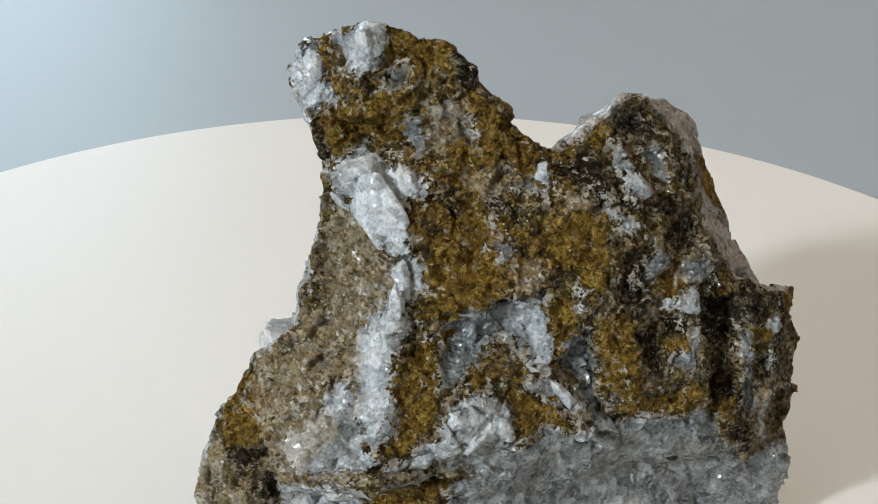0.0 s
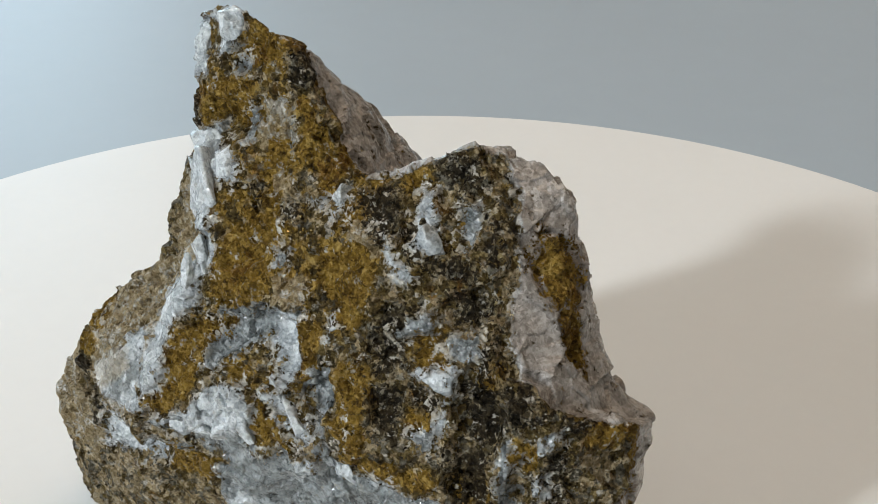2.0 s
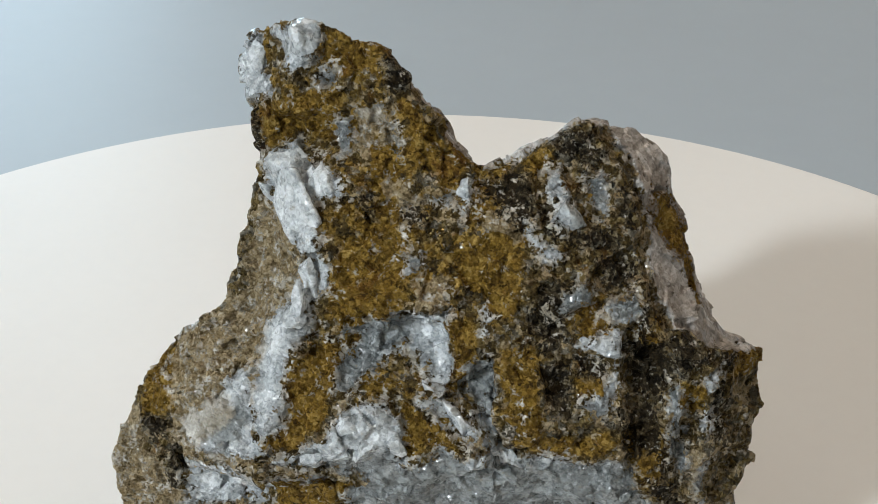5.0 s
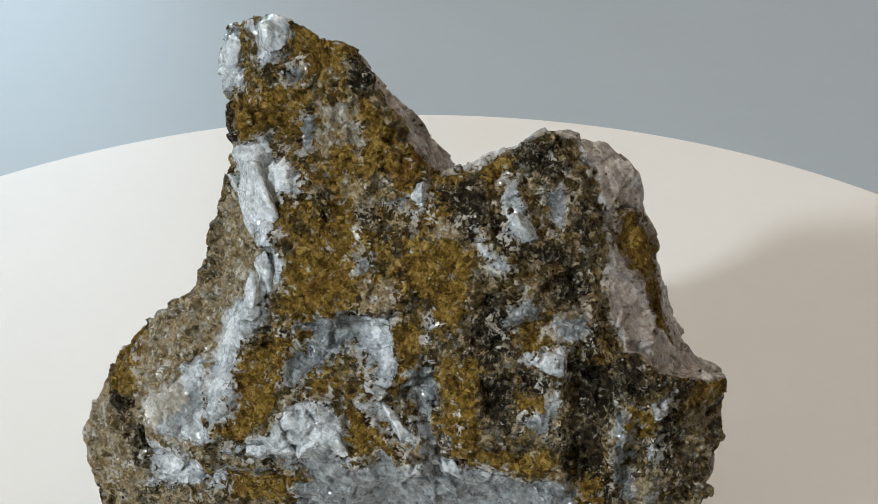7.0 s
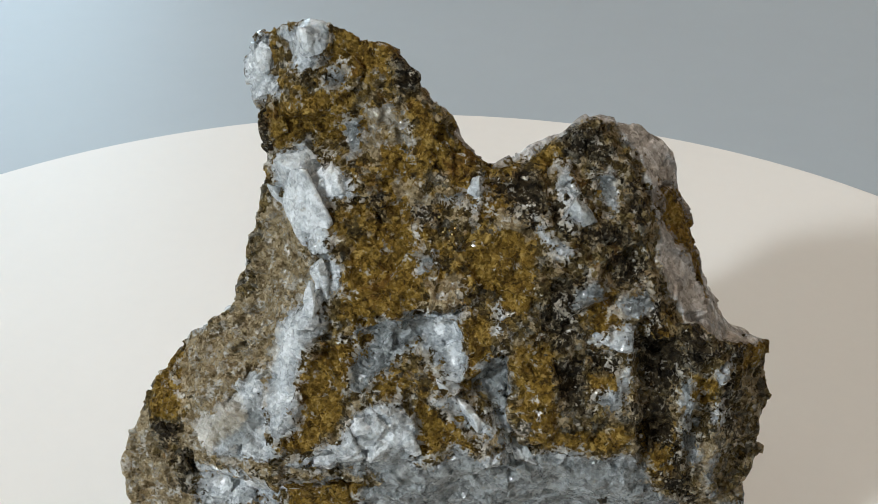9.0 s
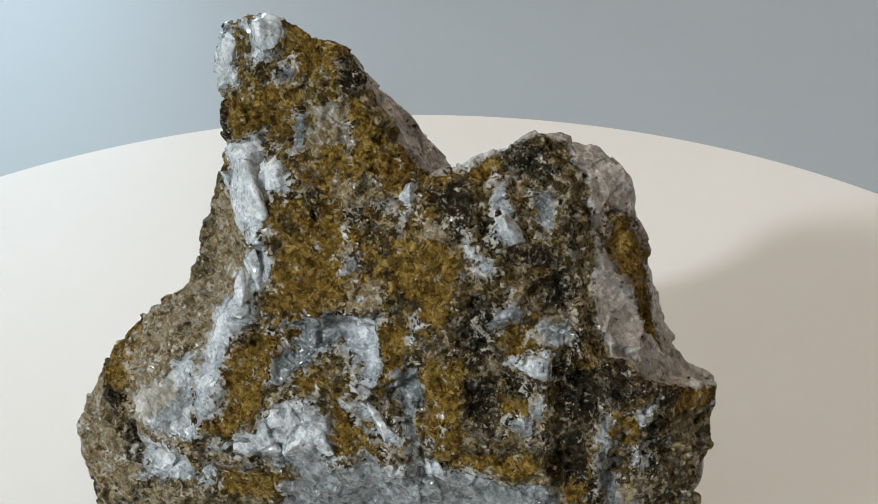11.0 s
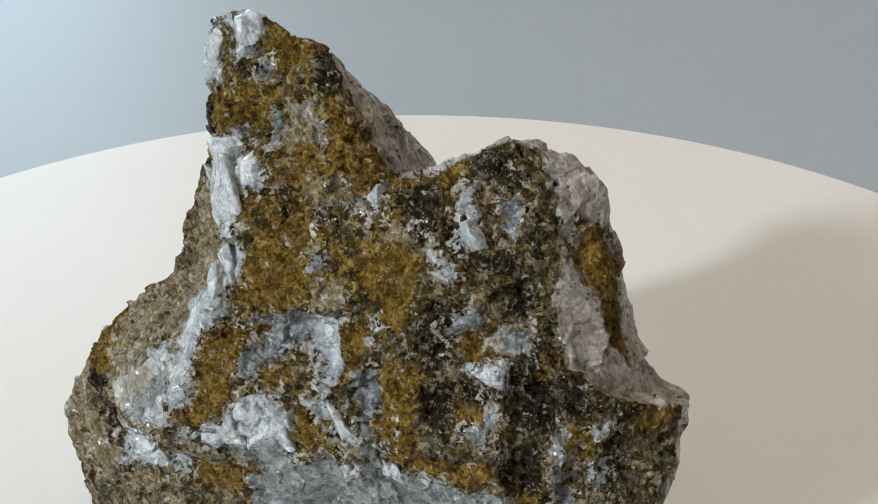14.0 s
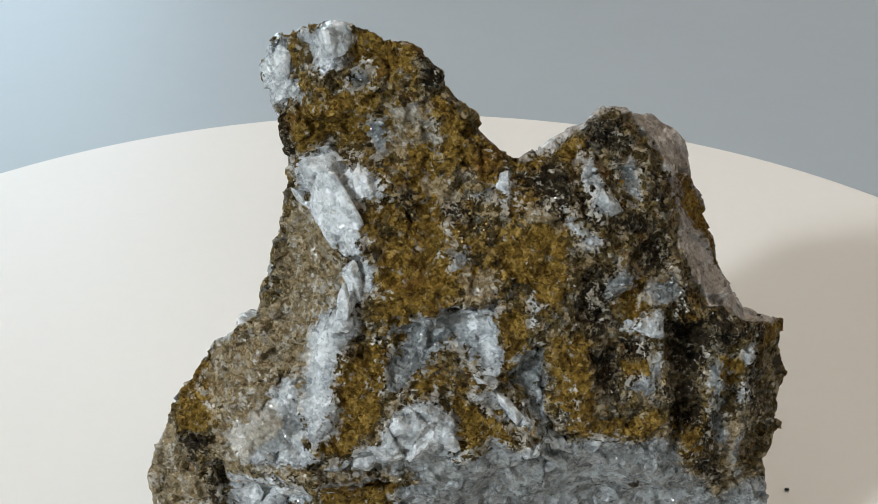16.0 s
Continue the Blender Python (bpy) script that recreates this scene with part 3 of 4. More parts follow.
QUARTZ_F = [
    [(29.6, 40.7), (30.7, 42.5), (32.5, 43.3), (34.1, 42.2), (33.5, 40.9), (31.9, 40.5), (30.4, 40)],
    [(35.2, 40.6), (36.4, 41.6), (38, 41.7), (38.8, 40.4), (38.3, 38.9), (37.2, 38.7), (35.9, 39.8)],
    [(32.8, 37.2), (35.1, 38.4), (37.6, 38.4), (37.9, 36.3), (36.1, 35.8), (34.7, 36.1)],
    [(36.6, 35.8), (38.1, 35.5), (37.8, 33.6), (37.8, 31.8), (36.9, 30), (36.4, 29), (34.6, 30.3), (33.9, 31.3), (36, 32.4), (36.7, 33.6)],
    [(13.4, 45.6), (15.5, 46.3), (16.4, 44.5), (15.1, 43.3), (14.1, 43.7)],
    [(22.5, 40.6), (23.2, 41.4), (24.1, 39.9), (24.1, 37.4), (24.6, 35.8), (23.3, 35.7), (23.2, 37.9)],
]
QUARTZ_G = [
    [(42.4, 32.8), (43.5, 32.7), (44.9, 30.2), (44.8, 26.3), (45.9, 22.1), (44.8, 20.2), (43.9, 23.2), (43, 27.8)],
    [(46.1, 29.5), (47.9, 28.7), (48.2, 26), (46.8, 26.1)],
    [(46.2, 33.1), (47.8, 33.5), (48.3, 31.7), (46.7, 31.3)],
    [(46.6, 22.1), (47.9, 22), (47.7, 16.1), (46.4, 16.3)],
]
QUARTZ_H = [
    [(7.7, 24), (9.3, 27.8), (11.4, 30.1), (13.6, 29.7), (14.5, 26.3), (16.3, 23), (18.5, 24.2), (19.4, 26.1), (21.7, 25), (23.9, 26.2), (27.6, 24.5), (30.9, 25.4), (34.5, 24.2), (37.2, 24.6), (39.7, 22.8), (41.1, 19.3), (45, 12.7), (54, 17), (54, -3), (12, -3), (12, 17)],
]
OCHRE_A = [
    [(2, 66.9), (4.3, 67.6), (7.4, 65.5), (9.2, 64.4), (6.8, 64), (5.7, 61.8), (4.3, 62.9), (2.3, 64.5)],
    [(-5.9, 57.4), (-2.5, 59.5), (1.7, 61.4), (4.4, 61.1), (4, 58.7), (3, 55.7), (-0.6, 55.7), (-5, 53.7)],
    [(5.7, 41.5), (6.6, 43.9), (6.7, 46.7), (12.9, 48.5), (14.4, 40.5), (11, 38.2), (7.1, 37.3), (5.2, 38.7)],
    [(2.1, 33.5), (6, 36), (8.7, 35.8), (6.8, 32), (6.8, 28.8), (4.8, 26.5), (1.4, 24.1), (-0.7, 23.3), (2.7, 28.1)],
    [(18.1, 46.7), (21.9, 47.9), (24.9, 47.4), (26.4, 42.8), (25.8, 40.2), (24, 40.7), (19.9, 43.7)],
    [(19.6, 38.8), (21.3, 39.5), (22.9, 36.2), (21, 33.2), (19.8, 35.4)],
]
OCHRE_B = [
    [(24.7, 36.3), (26.8, 37.5), (29.3, 36.5), (30.4, 31.9), (29.7, 26.5), (27.2, 29.2), (25.7, 32.9)],
    [(15.7, 30.2), (19.5, 29.6), (22, 26.8), (21.4, 25.2), (15.9, 25.4)],
    [(10.5, 32), (12.2, 33.7), (14.8, 33.2), (15, 31.4), (11.9, 30.6)],
    [(23.9, 54.6), (27, 54.8), (27, 53.5), (25.4, 53)],
    [(31.6, 39.2), (34.8, 39.9), (35.6, 38.5), (33, 37.5)],
    [(27.9, 27.9), (33.7, 27.3), (38.2, 27.3), (37.8, 25.1), (30.8, 25), (27.9, 25.7)],
    [(38.8, 27.3), (42.1, 27.8), (43.6, 22.3), (43, 17.8), (40.1, 22.4)],
    [(-17.8, 28.1), (-14.3, 31.9), (-10.8, 31.0), (-12.4, 26.0), (-16, 24.4)],
    [(15.1, 55.6), (18, 56), (19, 53.6), (17.1, 51.4), (15.6, 52.9)],
]
OCHRE_C = [
    [(-19.1, 14.6), (-16.4, 15.4), (-15.8, 12.3), (-18.1, 11.6)],
    [(0, 18.3), (8.4, 19.3), (8.1, 15.2), (-0.3, 13.7)],
    [(48.4, 35), (51.6, 34.1), (52.1, 30.8), (49.6, 31)],
    [(7.5, 56.8), (10.9, 55.4), (11.5, 52.1), (8.5, 51.3)],
    [(10.9, 59.9), (12.7, 59.9), (15.6, 56.2), (15.5, 53.5), (12.3, 54.4)],
    [(6.7, 50), (11.5, 52.1), (16.4, 49.3), (14.4, 47), (8.2, 45.8)],
    [(20.1, 54.1), (22.3, 54.4), (23.9, 52), (22.8, 49.5), (20.3, 50.5)],
    [(31.7, 41.8), (34.5, 41.4), (34.3, 39.6), (32.2, 39.2)],
    [(38.6, 40.4), (41.1, 38.8), (40.4, 36.2), (38.1, 38.4)],
    [(43.5, 32.7), (45.9, 31.4), (45.7, 28.9), (44.1, 30.3)],
    [(33.4, 35.4), (36.3, 34.7), (36, 32.4), (33.3, 31.9)],
]
OCHRE_D = [
    [(14.9, 30.1), (19.9, 29.9), (21, 26.7), (18.1, 25.9), (16.9, 23.3), (15.6, 24.3)],
    [(19.8, 9.5), (28.1, 9.8), (34.3, 10.8), (32.7, 10.5), (28.1, 9.8), (25, 9.8), (18.5, 9.2)],
    [(-0, 20.6), (3.3, 20.5), (7.7, 19.4), (8.4, 15.5), (1.3, 17)],
]
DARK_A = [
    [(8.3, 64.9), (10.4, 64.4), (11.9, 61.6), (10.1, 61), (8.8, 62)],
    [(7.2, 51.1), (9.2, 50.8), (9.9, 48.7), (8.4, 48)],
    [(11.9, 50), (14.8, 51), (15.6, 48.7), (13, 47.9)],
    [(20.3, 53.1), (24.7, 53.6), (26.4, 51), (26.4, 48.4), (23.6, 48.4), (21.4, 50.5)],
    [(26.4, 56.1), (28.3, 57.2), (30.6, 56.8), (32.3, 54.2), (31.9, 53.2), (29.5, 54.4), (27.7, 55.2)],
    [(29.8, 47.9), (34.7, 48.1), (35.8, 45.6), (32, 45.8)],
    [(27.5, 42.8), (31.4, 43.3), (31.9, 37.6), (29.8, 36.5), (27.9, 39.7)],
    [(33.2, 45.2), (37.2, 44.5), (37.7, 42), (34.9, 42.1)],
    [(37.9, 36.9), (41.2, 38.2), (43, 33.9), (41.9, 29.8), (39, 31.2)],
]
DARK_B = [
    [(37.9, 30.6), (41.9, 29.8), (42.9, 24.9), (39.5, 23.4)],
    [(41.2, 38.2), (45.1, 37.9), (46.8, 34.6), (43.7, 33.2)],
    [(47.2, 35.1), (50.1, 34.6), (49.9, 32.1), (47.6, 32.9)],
    # shade inside the narrow slot, painted in as dark colour
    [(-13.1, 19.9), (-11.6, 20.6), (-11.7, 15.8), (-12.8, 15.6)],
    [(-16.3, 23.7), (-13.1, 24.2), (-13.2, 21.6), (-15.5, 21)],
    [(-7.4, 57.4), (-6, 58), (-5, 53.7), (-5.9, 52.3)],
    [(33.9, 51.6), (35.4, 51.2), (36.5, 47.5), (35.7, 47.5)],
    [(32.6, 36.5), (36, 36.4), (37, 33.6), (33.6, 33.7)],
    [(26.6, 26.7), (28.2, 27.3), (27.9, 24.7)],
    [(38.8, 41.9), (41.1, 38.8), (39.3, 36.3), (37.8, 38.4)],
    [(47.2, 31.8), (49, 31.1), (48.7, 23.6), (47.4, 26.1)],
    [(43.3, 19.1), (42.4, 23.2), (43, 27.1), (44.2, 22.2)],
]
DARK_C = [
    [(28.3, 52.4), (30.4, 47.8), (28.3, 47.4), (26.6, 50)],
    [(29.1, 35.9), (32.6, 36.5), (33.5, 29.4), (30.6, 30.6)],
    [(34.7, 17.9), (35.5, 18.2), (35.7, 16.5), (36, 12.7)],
    # brown shadow at the foot of the pale band, painted as a dark patch
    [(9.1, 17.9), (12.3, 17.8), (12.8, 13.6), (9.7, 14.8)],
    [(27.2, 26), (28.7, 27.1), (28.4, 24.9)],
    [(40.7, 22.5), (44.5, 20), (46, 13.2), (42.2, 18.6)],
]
TAN_A = [
    [(-3.7, 49), (-0.3, 46), (1.7, 43.6), (2.1, 41.5), (-0.8, 37.5), (-6, 36.3), (-6.3, 40.8), (-5, 45.6)],
    [(-13.6, 32.6), (-6.1, 36.8), (-0.7, 37), (-1.6, 33.9), (-6.1, 28.6), (-12.3, 27.1), (-16.2, 29)],
    [(-19.9, 22.2), (-16.6, 23), (-16.1, 18.6), (-18.9, 18)],
    [(-20.5, 19), (-16, 19.5), (-12.6, 17.5), (-12.6, 11), (-20.5, 11)],
    [(9.5, 53.5), (13.0, 52.0), (15.5, 49.5), (13.5, 47.0), (10.5, 49.5)],
    [(-12.2, 26.5), (-5.5, 32.5), (-3.5, 27.5), (-8.5, 21.5), (-11.6, 20.9)],
    [(-4.6, 38.3), (-2.4, 38.8), (-0.6, 34.5), (-1.8, 29.5), (-4.4, 33.3)],
    [(20.9, 50), (24.9, 50), (24.9, 47.4), (21.9, 47.9)],
    [(15.4, 43.3), (18.6, 44.1), (19.3, 40.4), (16, 40.1)],
    [(5.6, 59.4), (10.2, 60.4), (10.8, 55.9), (6.1, 55.5)],
]
CLEAR_A = [
    [(0.9, 63.1), (2.6, 64), (4.3, 63.2), (4, 61.9), (2.1, 61.1), (0.6, 61.5)],
    [(5.6, 36.5), (8.4, 37.5), (10.8, 39), (14.5, 39.9), (15.7, 38.4), (15.2, 35.6), (12.2, 34.3), (10.5, 32), (9.3, 30.8), (7.6, 30.9), (7, 33.8), (8.7, 35.8)],
    [(20.1, 32.8), (22, 34.5), (24.2, 35.7), (25.1, 33.5), (25.1, 30.4), (23.7, 29), (21.2, 31.1)],
    [(-6.1, 28), (-2.4, 29.5), (-1.5, 27.8), (-2.1, 25.1), (-4.2, 23.6), (-7.9, 23.8), (-8.2, 26.3)],
    [(4, 58.7), (5.7, 58.3), (5.8, 55.4), (4.6, 54.2), (3.3, 56.3)],
    [(6.2, 59.2), (8.7, 60), (10.3, 59.3), (11.3, 54.9), (10, 55.3), (9.3, 57.8), (7.5, 57.3)],
]
CLEAR_B = [
    [(15.1, 51.3), (17.4, 51.7), (17.9, 50.7), (16.2, 49.9)],
    [(30.9, 52.8), (32.5, 52.9), (33.9, 50.6), (34, 48.9), (33, 48.4), (31.6, 49.8)],
    [(29.6, 40.7), (30.7, 42.5), (32.5, 43.3), (34.1, 42.2), (33.5, 40.9), (31.9, 40.5), (30.4, 40)],
    [(35.2, 40.6), (36.4, 41.6), (38, 41.7), (38.8, 40.4), (38.3, 38.9), (37.2, 38.7), (35.9, 39.8)],
    [(13.4, 45.6), (15.5, 46.3), (16.4, 44.5), (15.1, 43.3), (14.1, 43.7)],
    [(8.2, 17.8), (15.7, 21.7), (21.8, 21.9), (18.7, 16.4), (7.7, 13.1)],
    [(42.4, 32.8), (43.5, 32.7), (44.9, 30.2), (44.8, 26.3), (45.9, 22.1), (44.8, 20.2), (43.9, 23.2), (43, 27.8)],
]
CLEAR_C = [
    [(15.4, 19.3), (27.9, 22.8), (38.4, 22.5), (44.1, 16.5), (44.1, 9.7), (14.9, 9.2)],
    [(36, 32.4), (37.5, 31.8), (36.4, 29), (34.3, 30.6)],
    [(-0.4, 66.7), (1.8, 67.2), (1.9, 64.5), (0.6, 63.6), (-1.2, 63.4)],
    [(0.7, 22.8), (5.5, 24.5), (9.5, 23.7), (12.7, 24.9), (15.9, 26.1), (15.5, 23), (11.7, 19.8), (8.2, 17.8), (1.1, 19)],
    [(8.1, 28.4), (10.1, 29.1), (10.5, 26.8), (8.2, 25)],
    [(33.8, 22.5), (38.4, 22.5), (44.1, 16.5), (44.1, 9.7), (33.4, 10.3)],
    [(14.8, 19.2), (17.1, 25.5), (22, 24.9), (25.5, 22.7), (21.7, 20)],
]
# patches along the low band, which turn its quartz darker and greyer
CLEAR_D = [
    [(33, 24), (45, 22.5), (54, 18), (54, -3), (33, -3)],
    [(13.4, 23.4), (18.5, 23.5), (23.7, 24.3), (29, 24.8), (34.5, 23.9), (34.7, 17.9), (29.1, 10.9), (18.6, 9), (36, -3), (10, -3)],
    [(8.3, 21.5), (14.7, 21.5), (16.6, 11.7), (8.4, 15.5)],
]
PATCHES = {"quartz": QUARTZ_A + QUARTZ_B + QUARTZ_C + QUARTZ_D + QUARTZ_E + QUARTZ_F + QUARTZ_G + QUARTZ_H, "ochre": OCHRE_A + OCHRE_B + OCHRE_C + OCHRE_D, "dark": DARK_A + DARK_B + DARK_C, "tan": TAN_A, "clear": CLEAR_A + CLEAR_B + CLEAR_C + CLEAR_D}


def inside(x, z, patches):
    """Millimetres inside the nearest patch; below 0 outside, down to -2."""
    best = np.full(len(x), -2.0, np.float32)
    for corners in patches:
        c = np.array(corners, np.float32)
        near = (x > c[:, 0].min() - 2) & (x < c[:, 0].max() + 2) & (z > c[:, 1].min() - 2) & (z < c[:, 1].max() + 2)
        best[near] = np.maximum(best[near], -polygon_distance(x[near].astype(np.float32), z[near].astype(np.float32), c))
    return np.minimum(best, 2.0)


def minerals(v):
    wob = np.stack([fractal(v, 2.4, 31, 3), fractal(v, 2.4, 47, 3)], 1)
    x, z = v[:, 0] + 0.35 * wob[:, 0], v[:, 2] + 0.35 * wob[:, 1]
    behind = v[:, 1] - front(v[:, 0], v[:, 2]) + relief(v[:, 0], v[:, 2]) + 0.5 * wob[:, 0]
    flank = np.clip((behind - np.where((v[:, 0] < 0) & (v[:, 2] > 36), 0.7, 1.6)) / 0.8, 0, 1)
    face = 1 - flank
    found = {k: inside(x, z, rows) for k, rows in PATCHES.items()}
    found["quartz"] = np.maximum(found["quartz"], -0.95 + 0.5 * np.clip(found["tan"] + 0.5, 0, 1))  # stray grains anywhere
    # dark tone grows denser from x 19 to 26, fading out below z 20
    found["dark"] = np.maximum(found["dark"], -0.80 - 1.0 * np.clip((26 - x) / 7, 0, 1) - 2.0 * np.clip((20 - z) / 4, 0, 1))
    # a thinner stain of ochre over the upper face
    wash = -0.45 - 0.5 * np.clip((x - 20) / 6, 0, 1) - 0.9 * np.clip((33 - z) / 8, 0, 1) - 0.8 * np.clip((3 - x) / 4, 0, 1) * (z < 50)
    found["ochre"] = np.maximum(found["ochre"], wash)
    # the side faces are mostly pinkish quartz with ochre patches
    y = v[:, 1]
    blot = lambda cz, rz, cy, ry: 1 - np.sqrt(((z - cz) / rz) ** 2 + ((y - cy) / ry) ** 2)
    patch = np.maximum.reduce([blot(45.6, 5.2, -14.8, 3.8), blot(39.5, 4.5, -16.0, 2.0), blot(27, 5.5, -16, 3.4), blot(18, 8, -15, 2.2)])
    right = v[:, 0] > 20
    found["quartz"] = face * found["quartz"] + flank * np.where(right, 1.2 - 3.4 * np.clip(patch + 0.1, 0, 1), 1.0)
    found["ochre"] = face * found["ochre"] + flank * np.where(right, 3 * patch, -0.5)
    found["dark"] = face * found["dark"] - 2 * flank
    found["tan"] = face * found["tan"] + flank * np.where(v[:, 0] < -4, 0.2, -1)
    found["clear"] = face * found["clear"] - flank * 0.6
    found["flank"] = flank * (v[:, 0] > 4)
    return found


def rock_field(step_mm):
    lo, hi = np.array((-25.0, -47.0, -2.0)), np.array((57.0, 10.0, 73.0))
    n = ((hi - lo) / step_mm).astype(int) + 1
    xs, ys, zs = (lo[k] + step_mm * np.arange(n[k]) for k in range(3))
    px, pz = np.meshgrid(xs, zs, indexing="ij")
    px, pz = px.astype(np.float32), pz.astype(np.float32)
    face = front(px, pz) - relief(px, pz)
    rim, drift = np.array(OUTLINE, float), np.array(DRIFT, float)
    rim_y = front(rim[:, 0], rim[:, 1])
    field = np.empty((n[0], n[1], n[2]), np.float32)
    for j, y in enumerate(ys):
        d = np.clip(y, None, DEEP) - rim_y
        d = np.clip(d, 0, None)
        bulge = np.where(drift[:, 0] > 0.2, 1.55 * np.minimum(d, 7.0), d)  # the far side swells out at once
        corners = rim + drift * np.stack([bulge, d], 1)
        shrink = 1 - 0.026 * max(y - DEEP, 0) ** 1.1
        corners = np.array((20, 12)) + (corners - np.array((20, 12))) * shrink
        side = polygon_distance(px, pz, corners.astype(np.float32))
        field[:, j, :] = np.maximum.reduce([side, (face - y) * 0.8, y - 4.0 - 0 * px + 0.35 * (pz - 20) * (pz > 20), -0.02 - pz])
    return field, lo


def finer(verts, faces):
    """Each quad cut into four."""
    ends = np.sort(np.concatenate([faces[:, [k, (k + 1) % 4]] for k in range(4)]), 1)
    key, back = np.unique(ends[:, 0] * len(verts) + ends[:, 1], return_inverse=True)
    mids = (verts[key // len(verts)] + verts[key % len(verts)]) / 2
    n, f = len(verts), len(faces)
    e = [n + back[k * f:(k + 1) * f] for k in range(4)]
    c = n + len(mids) + np.arange(f)
    out = np.concatenate([np.stack([faces[:, k], e[k], c, e[k - 1]], 1) for k in range(4)])
    return np.concatenate([verts, mids, verts[faces].mean(1)]), out


def roughened(verts, faces):
    """Breaks a smooth skin up: lumps, plates on the quartz, coarse grains on the rest."""
    nrm = normals_of(verts, faces)
    mask = minerals(verts)
    q = np.clip(mask["quartz"] * 1.6 + 0.3, 0, 1)
    side = mask["flank"]
    out = 0.6 * fractal(verts, 7.0, 3, 3) + 0.22 * fractal(verts, 1.6, 9, 4, 0.6) * (1 - np.maximum(0.85 * side, 0.6 * q))
    # low on the face the quartz breaks in long slivers that run down across it
    ca, sa = math.cos(radians(-36)), math.sin(radians(-36))
    sliver = np.stack([(verts[:, 0] * ca + verts[:, 2] * sa) * 0.5, verts[:, 1] * 0.6, -verts[:, 0] * sa + verts[:, 2] * ca], 1)
    low = np.clip((25 - verts[:, 2]) / 3, 0, 1) * np.clip((verts[:, 0] - 8) / 6, 0, 1) * (1 - side)
    out += q * ((1 - 0.5 * low) * (1 - 0.7 * side) * 1.1 * plates(verts, 3.4, 5) + side * (1.2 * plates(verts, 7.0, 55) + 0.3 * plates(verts, 3.0, 57)) + low * 0.4 * plates(sliver, 2.6, 25) + 0.24 * plates(verts, 1.2, 15) * (1 - side) + 0.15)
    out += (1 - q) * (0.95 * plates(verts, 5.0, 91) + 0.45 * plates(verts, 2.2, 71) + 0.13 * plates(verts, 0.8, 83) - 0.65 * np.clip(value_noise(verts, 1.1, 61) - 0.2, 0, 1))
    out *= np.clip(verts[:, 2] / 1.5, 0, 1)
    verts = verts + nrm * out[:, None]
    verts[:, 2] = np.maximum(verts[:, 2], 0.05)
    return verts, mask


def add_crystal(rock, at, radii, turn, seed, label, clear=-1.0, side=0.0, cuts=16, white=2.2, rough=1.0, dark=-2.0):
    """A lump of quartz broken along flat faces, set into the rock."""
    bm = bmesh.new()
    bmesh.ops.create_icosphere(bm, subdivisions=5, radius=1.0)
    v = np.array([p.co[:] for p in bm.verts])
    faces = np.array([[p.index for p in f.verts] for f in bm.faces])
    bm.free()
    rnd = np.random.RandomState(seed)
    n = rnd.normal(size=(cuts, 3))
    n /= np.linalg.norm(n, axis=1)[:, None]
    reach = rnd.uniform(0.55, 0.95, cuts) / np.maximum(v @ n.T, 0.05)
    v = v * np.minimum(reach.min(1), 1.45)[:, None]
    spin = np.array(Euler([radians(k) for k in turn]).to_matrix())
    v = (v * np.array(radii)) @ spin.T + np.array(at)
    v += rough * (0.16 * fractal(v, 2.2, seed, 4) + 0.22 * plates(v, 1.5, seed))[:, None] * (v - np.array(at)) / (np.linalg.norm(v - np.array(at), axis=1)[:, None] + 1e-6)
    me = bpy.data.meshes.new("crystal")
    me.from_pydata((v * 0.001).tolist(), [], faces.tolist())
    for key, value in (("quartz", white), ("ochre", -2.0), ("dark", dark), ("tan", -2.0), ("clear", clear), ("flank", side)):
        me.attributes.new(key, "FLOAT", "POINT").data.foreach_set("value", np.full(len(v), value, np.float32))
    me.materials.append(ROCK)
    for p in me.polygons:
        p.use_smooth = True
    ob = new("crystal", me)
    ob.parent = rock
    return tagged(ob, label)


def on_face(x, z, out=0.0):
    return (x, float(front(np.float64(x), np.float64(z)) - relief(np.float64(x), np.float64(z))) - out, z)


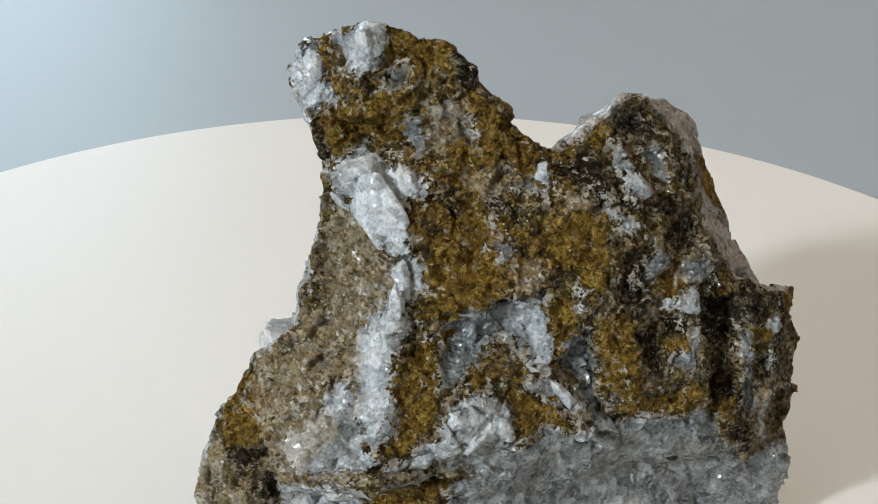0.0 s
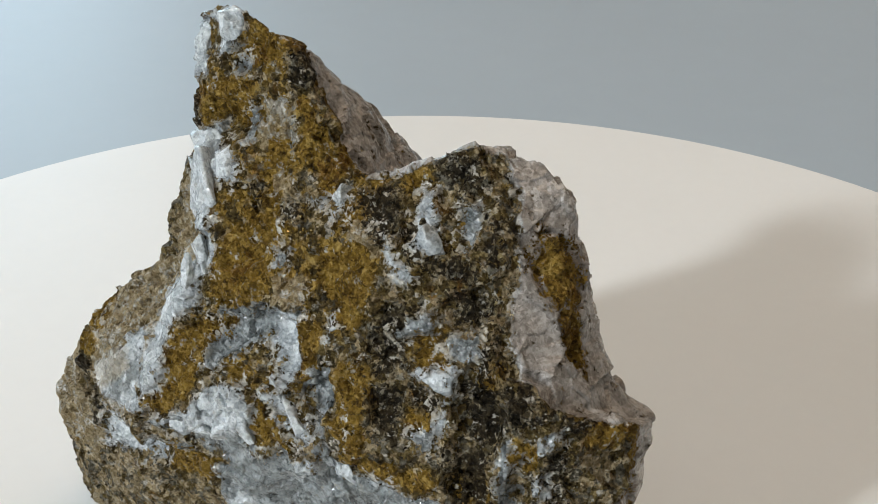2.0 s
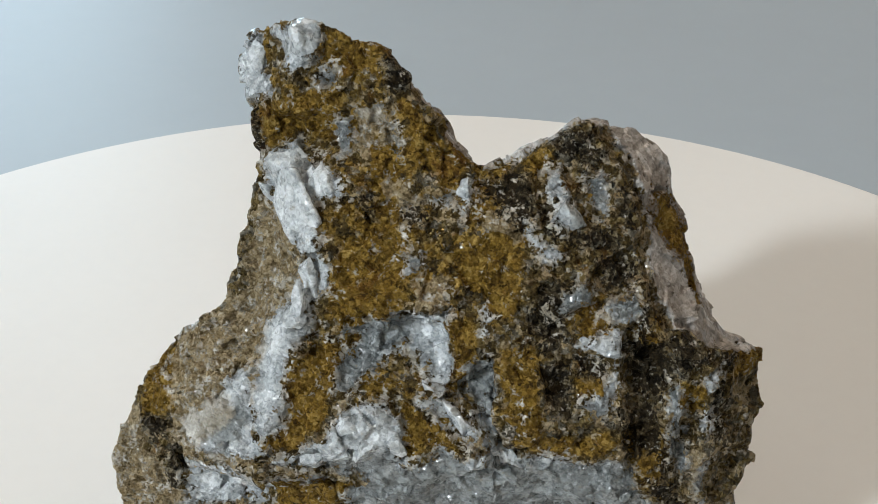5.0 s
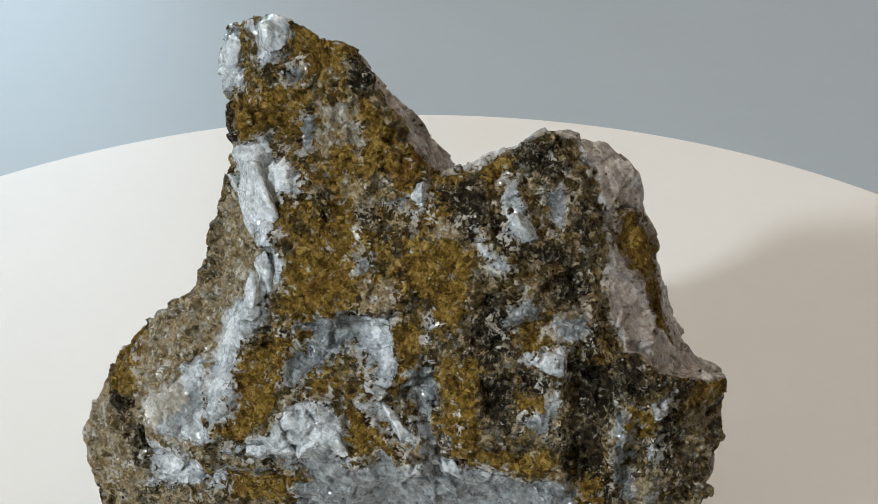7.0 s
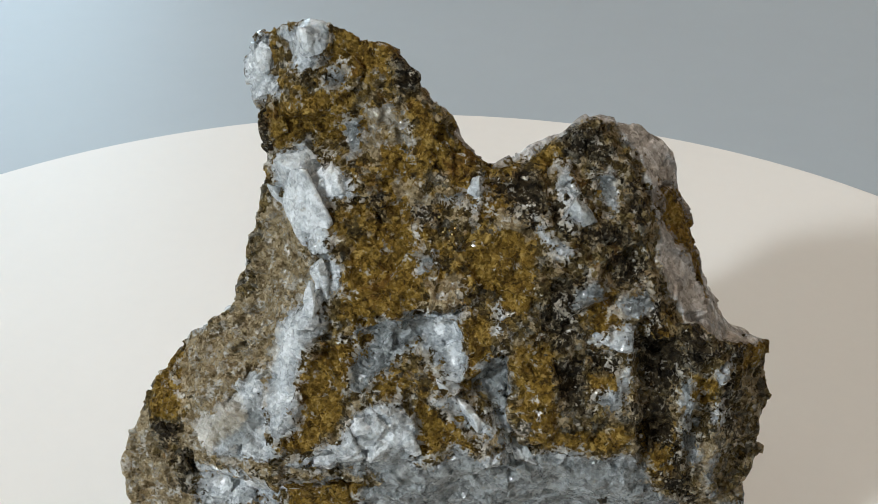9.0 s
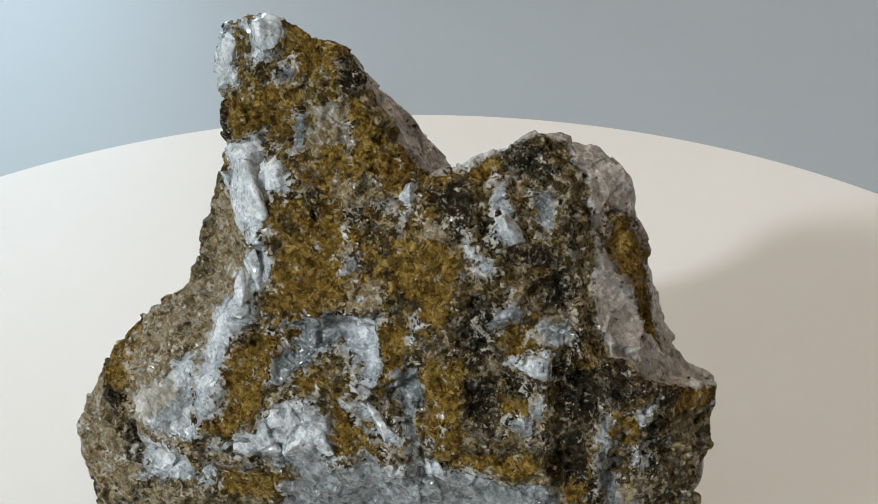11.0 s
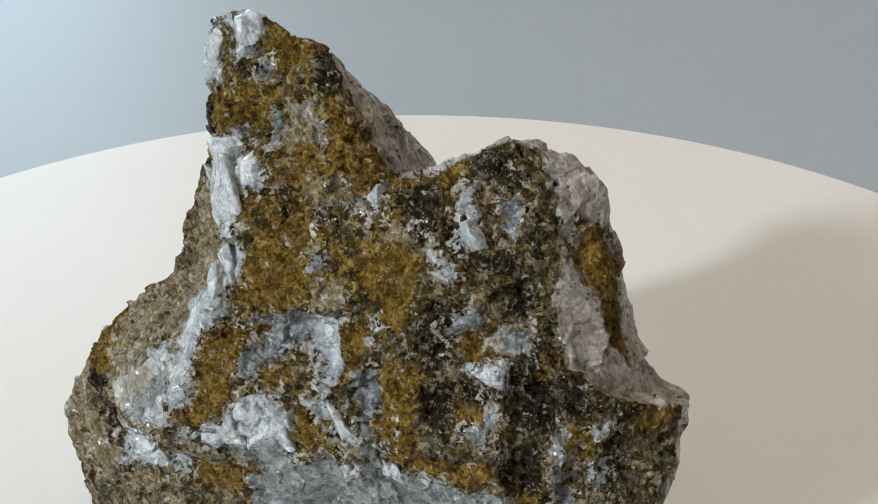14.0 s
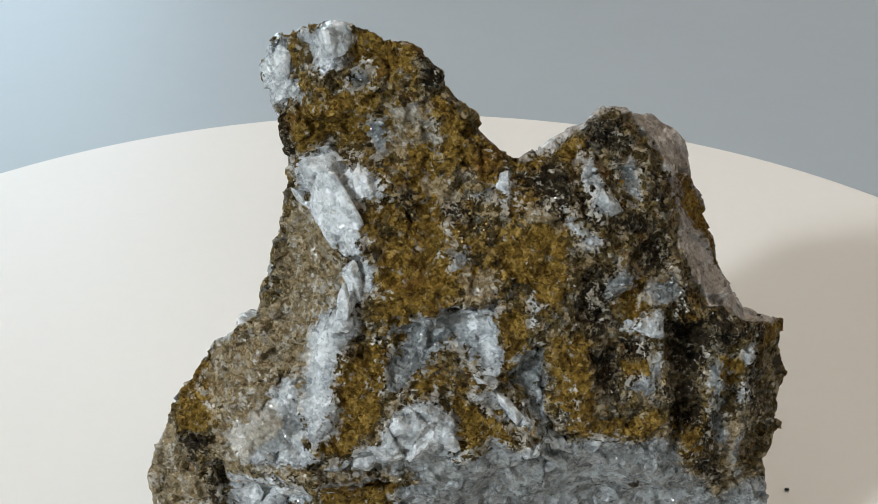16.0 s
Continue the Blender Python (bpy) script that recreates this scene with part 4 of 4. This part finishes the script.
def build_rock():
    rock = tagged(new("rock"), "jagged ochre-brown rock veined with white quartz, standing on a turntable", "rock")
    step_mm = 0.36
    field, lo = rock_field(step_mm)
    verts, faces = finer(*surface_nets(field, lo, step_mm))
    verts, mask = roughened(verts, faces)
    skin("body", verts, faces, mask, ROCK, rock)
    add_crystal(rock, on_face(1.7, 47.3, -1.3), (3.2, 2.7, 4.7), (0, -24, 8), 3, "smooth milky white quartz lump", cuts=14, white=2.3, rough=0.3)
    add_crystal(rock, on_face(-1.9, 47.2, -2.0), (1.7, 2.0, 4.0), (0, -36, 0), 52, "milky white quartz slope", white=2.2, rough=0.3)
    add_crystal(rock, on_face(3.9, 51.8, -0.9), (2.9, 1.9, 2.3), (0, 28, 14), 8, "bluish white quartz chunk", white=2.8, rough=0.5)
    add_crystal(rock, on_face(-1.2, 52.3, -1.2), (3.4, 2.0, 2.8), (0, 20, -10), 41, "bluish white quartz chunk", clear=-0.2)
    add_crystal(rock, on_face(3.2, 42.6, 0.0), (1.3, 1.1, 2.7), (0, -12, 0), 5, "white quartz splinter")
    add_crystal(rock, on_face(2.6, 39.0, 0.0), (0.9, 1.0, 3.0), (0, 4, 20), 6, "white quartz splinter")
    add_crystal(rock, on_face(-0.9, 65.4, -0.5), (3.1, 1.9, 3.0), (10, 6, 0), 12, "greyish white quartz block", clear=-0.1)
    add_crystal(rock, on_face(-7.0, 61.8, -0.8), (2.0, 1.9, 3.8), (0, 8, 10), 14, "sparkling white quartz tip")
    add_crystal(rock, on_face(35.0, 37.2, -0.6), (2.8, 1.0, 1.2), (0, 10, 20), 17, "white quartz flake", white=1.3)
    add_crystal(rock, on_face(29.6, 49.0, -0.6), (1.8, 1.3, 1.8), (0, 0, 30), 19, "greyish quartz grain", clear=0.1)
    add_crystal(rock, on_face(18.4, 51.3, -0.9), (1.5, 1.2, 2.2), (0, 30, 0), 45, "greyish quartz grain")
    add_crystal(rock, (-11.9, -21.5, 26.0), (4.8, 4.5, 4.9), (0, 35, 0), 27, "white quartz corner behind the face", clear=-2.0, side=0.55, white=4.0)
    add_crystal(rock, (43.6, -12.4, 33.4), (1.3, 1.4, 1.9), (0, 0, 20), 29, "white quartz grain on the shaded side")
    add_crystal(rock, on_face(-3.0, 17.6, 0.6), (4.2, 1.3, 2.0), (0, 6, 0), 35, "bluish white quartz plate")
    for x, z, r, turn, seed in ((9.3, 27.4, 1.7, 30, 81), (12.6, 28.3, 1.5, -25, 82), (11.4, 25.3, 1.9, 10, 83), (14.2, 25.6, 1.3, -50, 84), (8.2, 24.4, 1.4, 60, 85), (5.2, 22.9, 1.2, 75, 86)):
        add_crystal(rock, on_face(x, z, -0.45 * r), (r, 0.75 * r, 1.35 * r), (0, turn, 12), seed, "broken milky quartz lump", clear=-0.5, cuts=20)
    for x, z, r, seed in ((18.6, 31.6, 1.0, 71), (21.4, 28.7, 0.9, 72), (23.9, 26.4, 0.9, 73), (26.3, 24.2, 1.0, 74)):
        add_crystal(rock, on_face(x, z, -0.5), (r, 1.1, 2.7), (0, -47, 6), seed, "pale quartz splinter along a crest", clear=-0.4, rough=0.7)
    # small black grains set in the pale band, and a dark glittering one near the lower corner
    for x, z, r, seed in ((35.4, 16.9, 0.75, 61), (34.9, 15.6, 0.45, 62), (20.6, 30.9, 0.3, 63), (-14.6, 23.6, 1.2, 64), (-13.2, 24.2, 0.8, 65)):
        add_crystal(rock, on_face(x, z, 0.25 * r), (r, 0.6 * r, r), (0, 30, 0), seed, "black mineral grain", white=-2.0, rough=0.2, dark=2.0)
    # a sprinkle of brassy grains
    rnd = random.Random(12)
    for k in range(12):
        x, z = 15.6 + rnd.gauss(0, 0.8), 47.3 + rnd.gauss(0, 1.1)
        bm = bmesh.new()
        bmesh.ops.create_cube(bm, size=0.001 * rnd.uniform(0.14, 0.28), matrix=Euler([rnd.uniform(0, 3) for _ in range(3)]).to_matrix().to_4x4())
        bm.transform(Matrix.Translation(Vector(on_face(x, z, 0.35)) * 0.001))
        part("brassy_grain", bm, BRASSY, rock, "tiny glittering brassy grain")
    return rock


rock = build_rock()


# ---- loose grit on the platter ----
def build_grit(at, size, seed):
    bm = bmesh.new()
    bmesh.ops.create_icosphere(bm, subdivisions=2, radius=size)
    rnd = random.Random(seed)
    for v in bm.verts:
        v.co = Vector((v.co.x * 1.1, v.co.y * 0.8, v.co.z * 0.7)) * rnd.uniform(0.75, 1.15) + Vector((0, 0, size * 0.62))
    return tagged(part("grit", bm, GRIT), "tiny dark crumb of rock lying on the turntable", "crumb")


CRUMB_AT = (0.0567, -0.0065)


# ---- what turns ----
def turned_by(t):
    """Degrees turned at t seconds: to and fro at an even pace with a short halt at each end."""
    cycle = 4.1037
    d = abs(t - (0.05 + cycle * round((t - 0.05) / cycle)))
    return min(max(d - 0.04, 0.0) * 21.95, 43.3)


def motions():
    for thing in (rock, turntable, grit):
        walk(thing, [(k / 10, pose(0, 0, 0, 0, 0, -turned_by(k / 10))) for k in range(161)])


grit = build_grit(CRUMB_AT, 0.0003, 4)
for v in grit.data.vertices:
    v.co += Vector((*CRUMB_AT, 0))
motions()
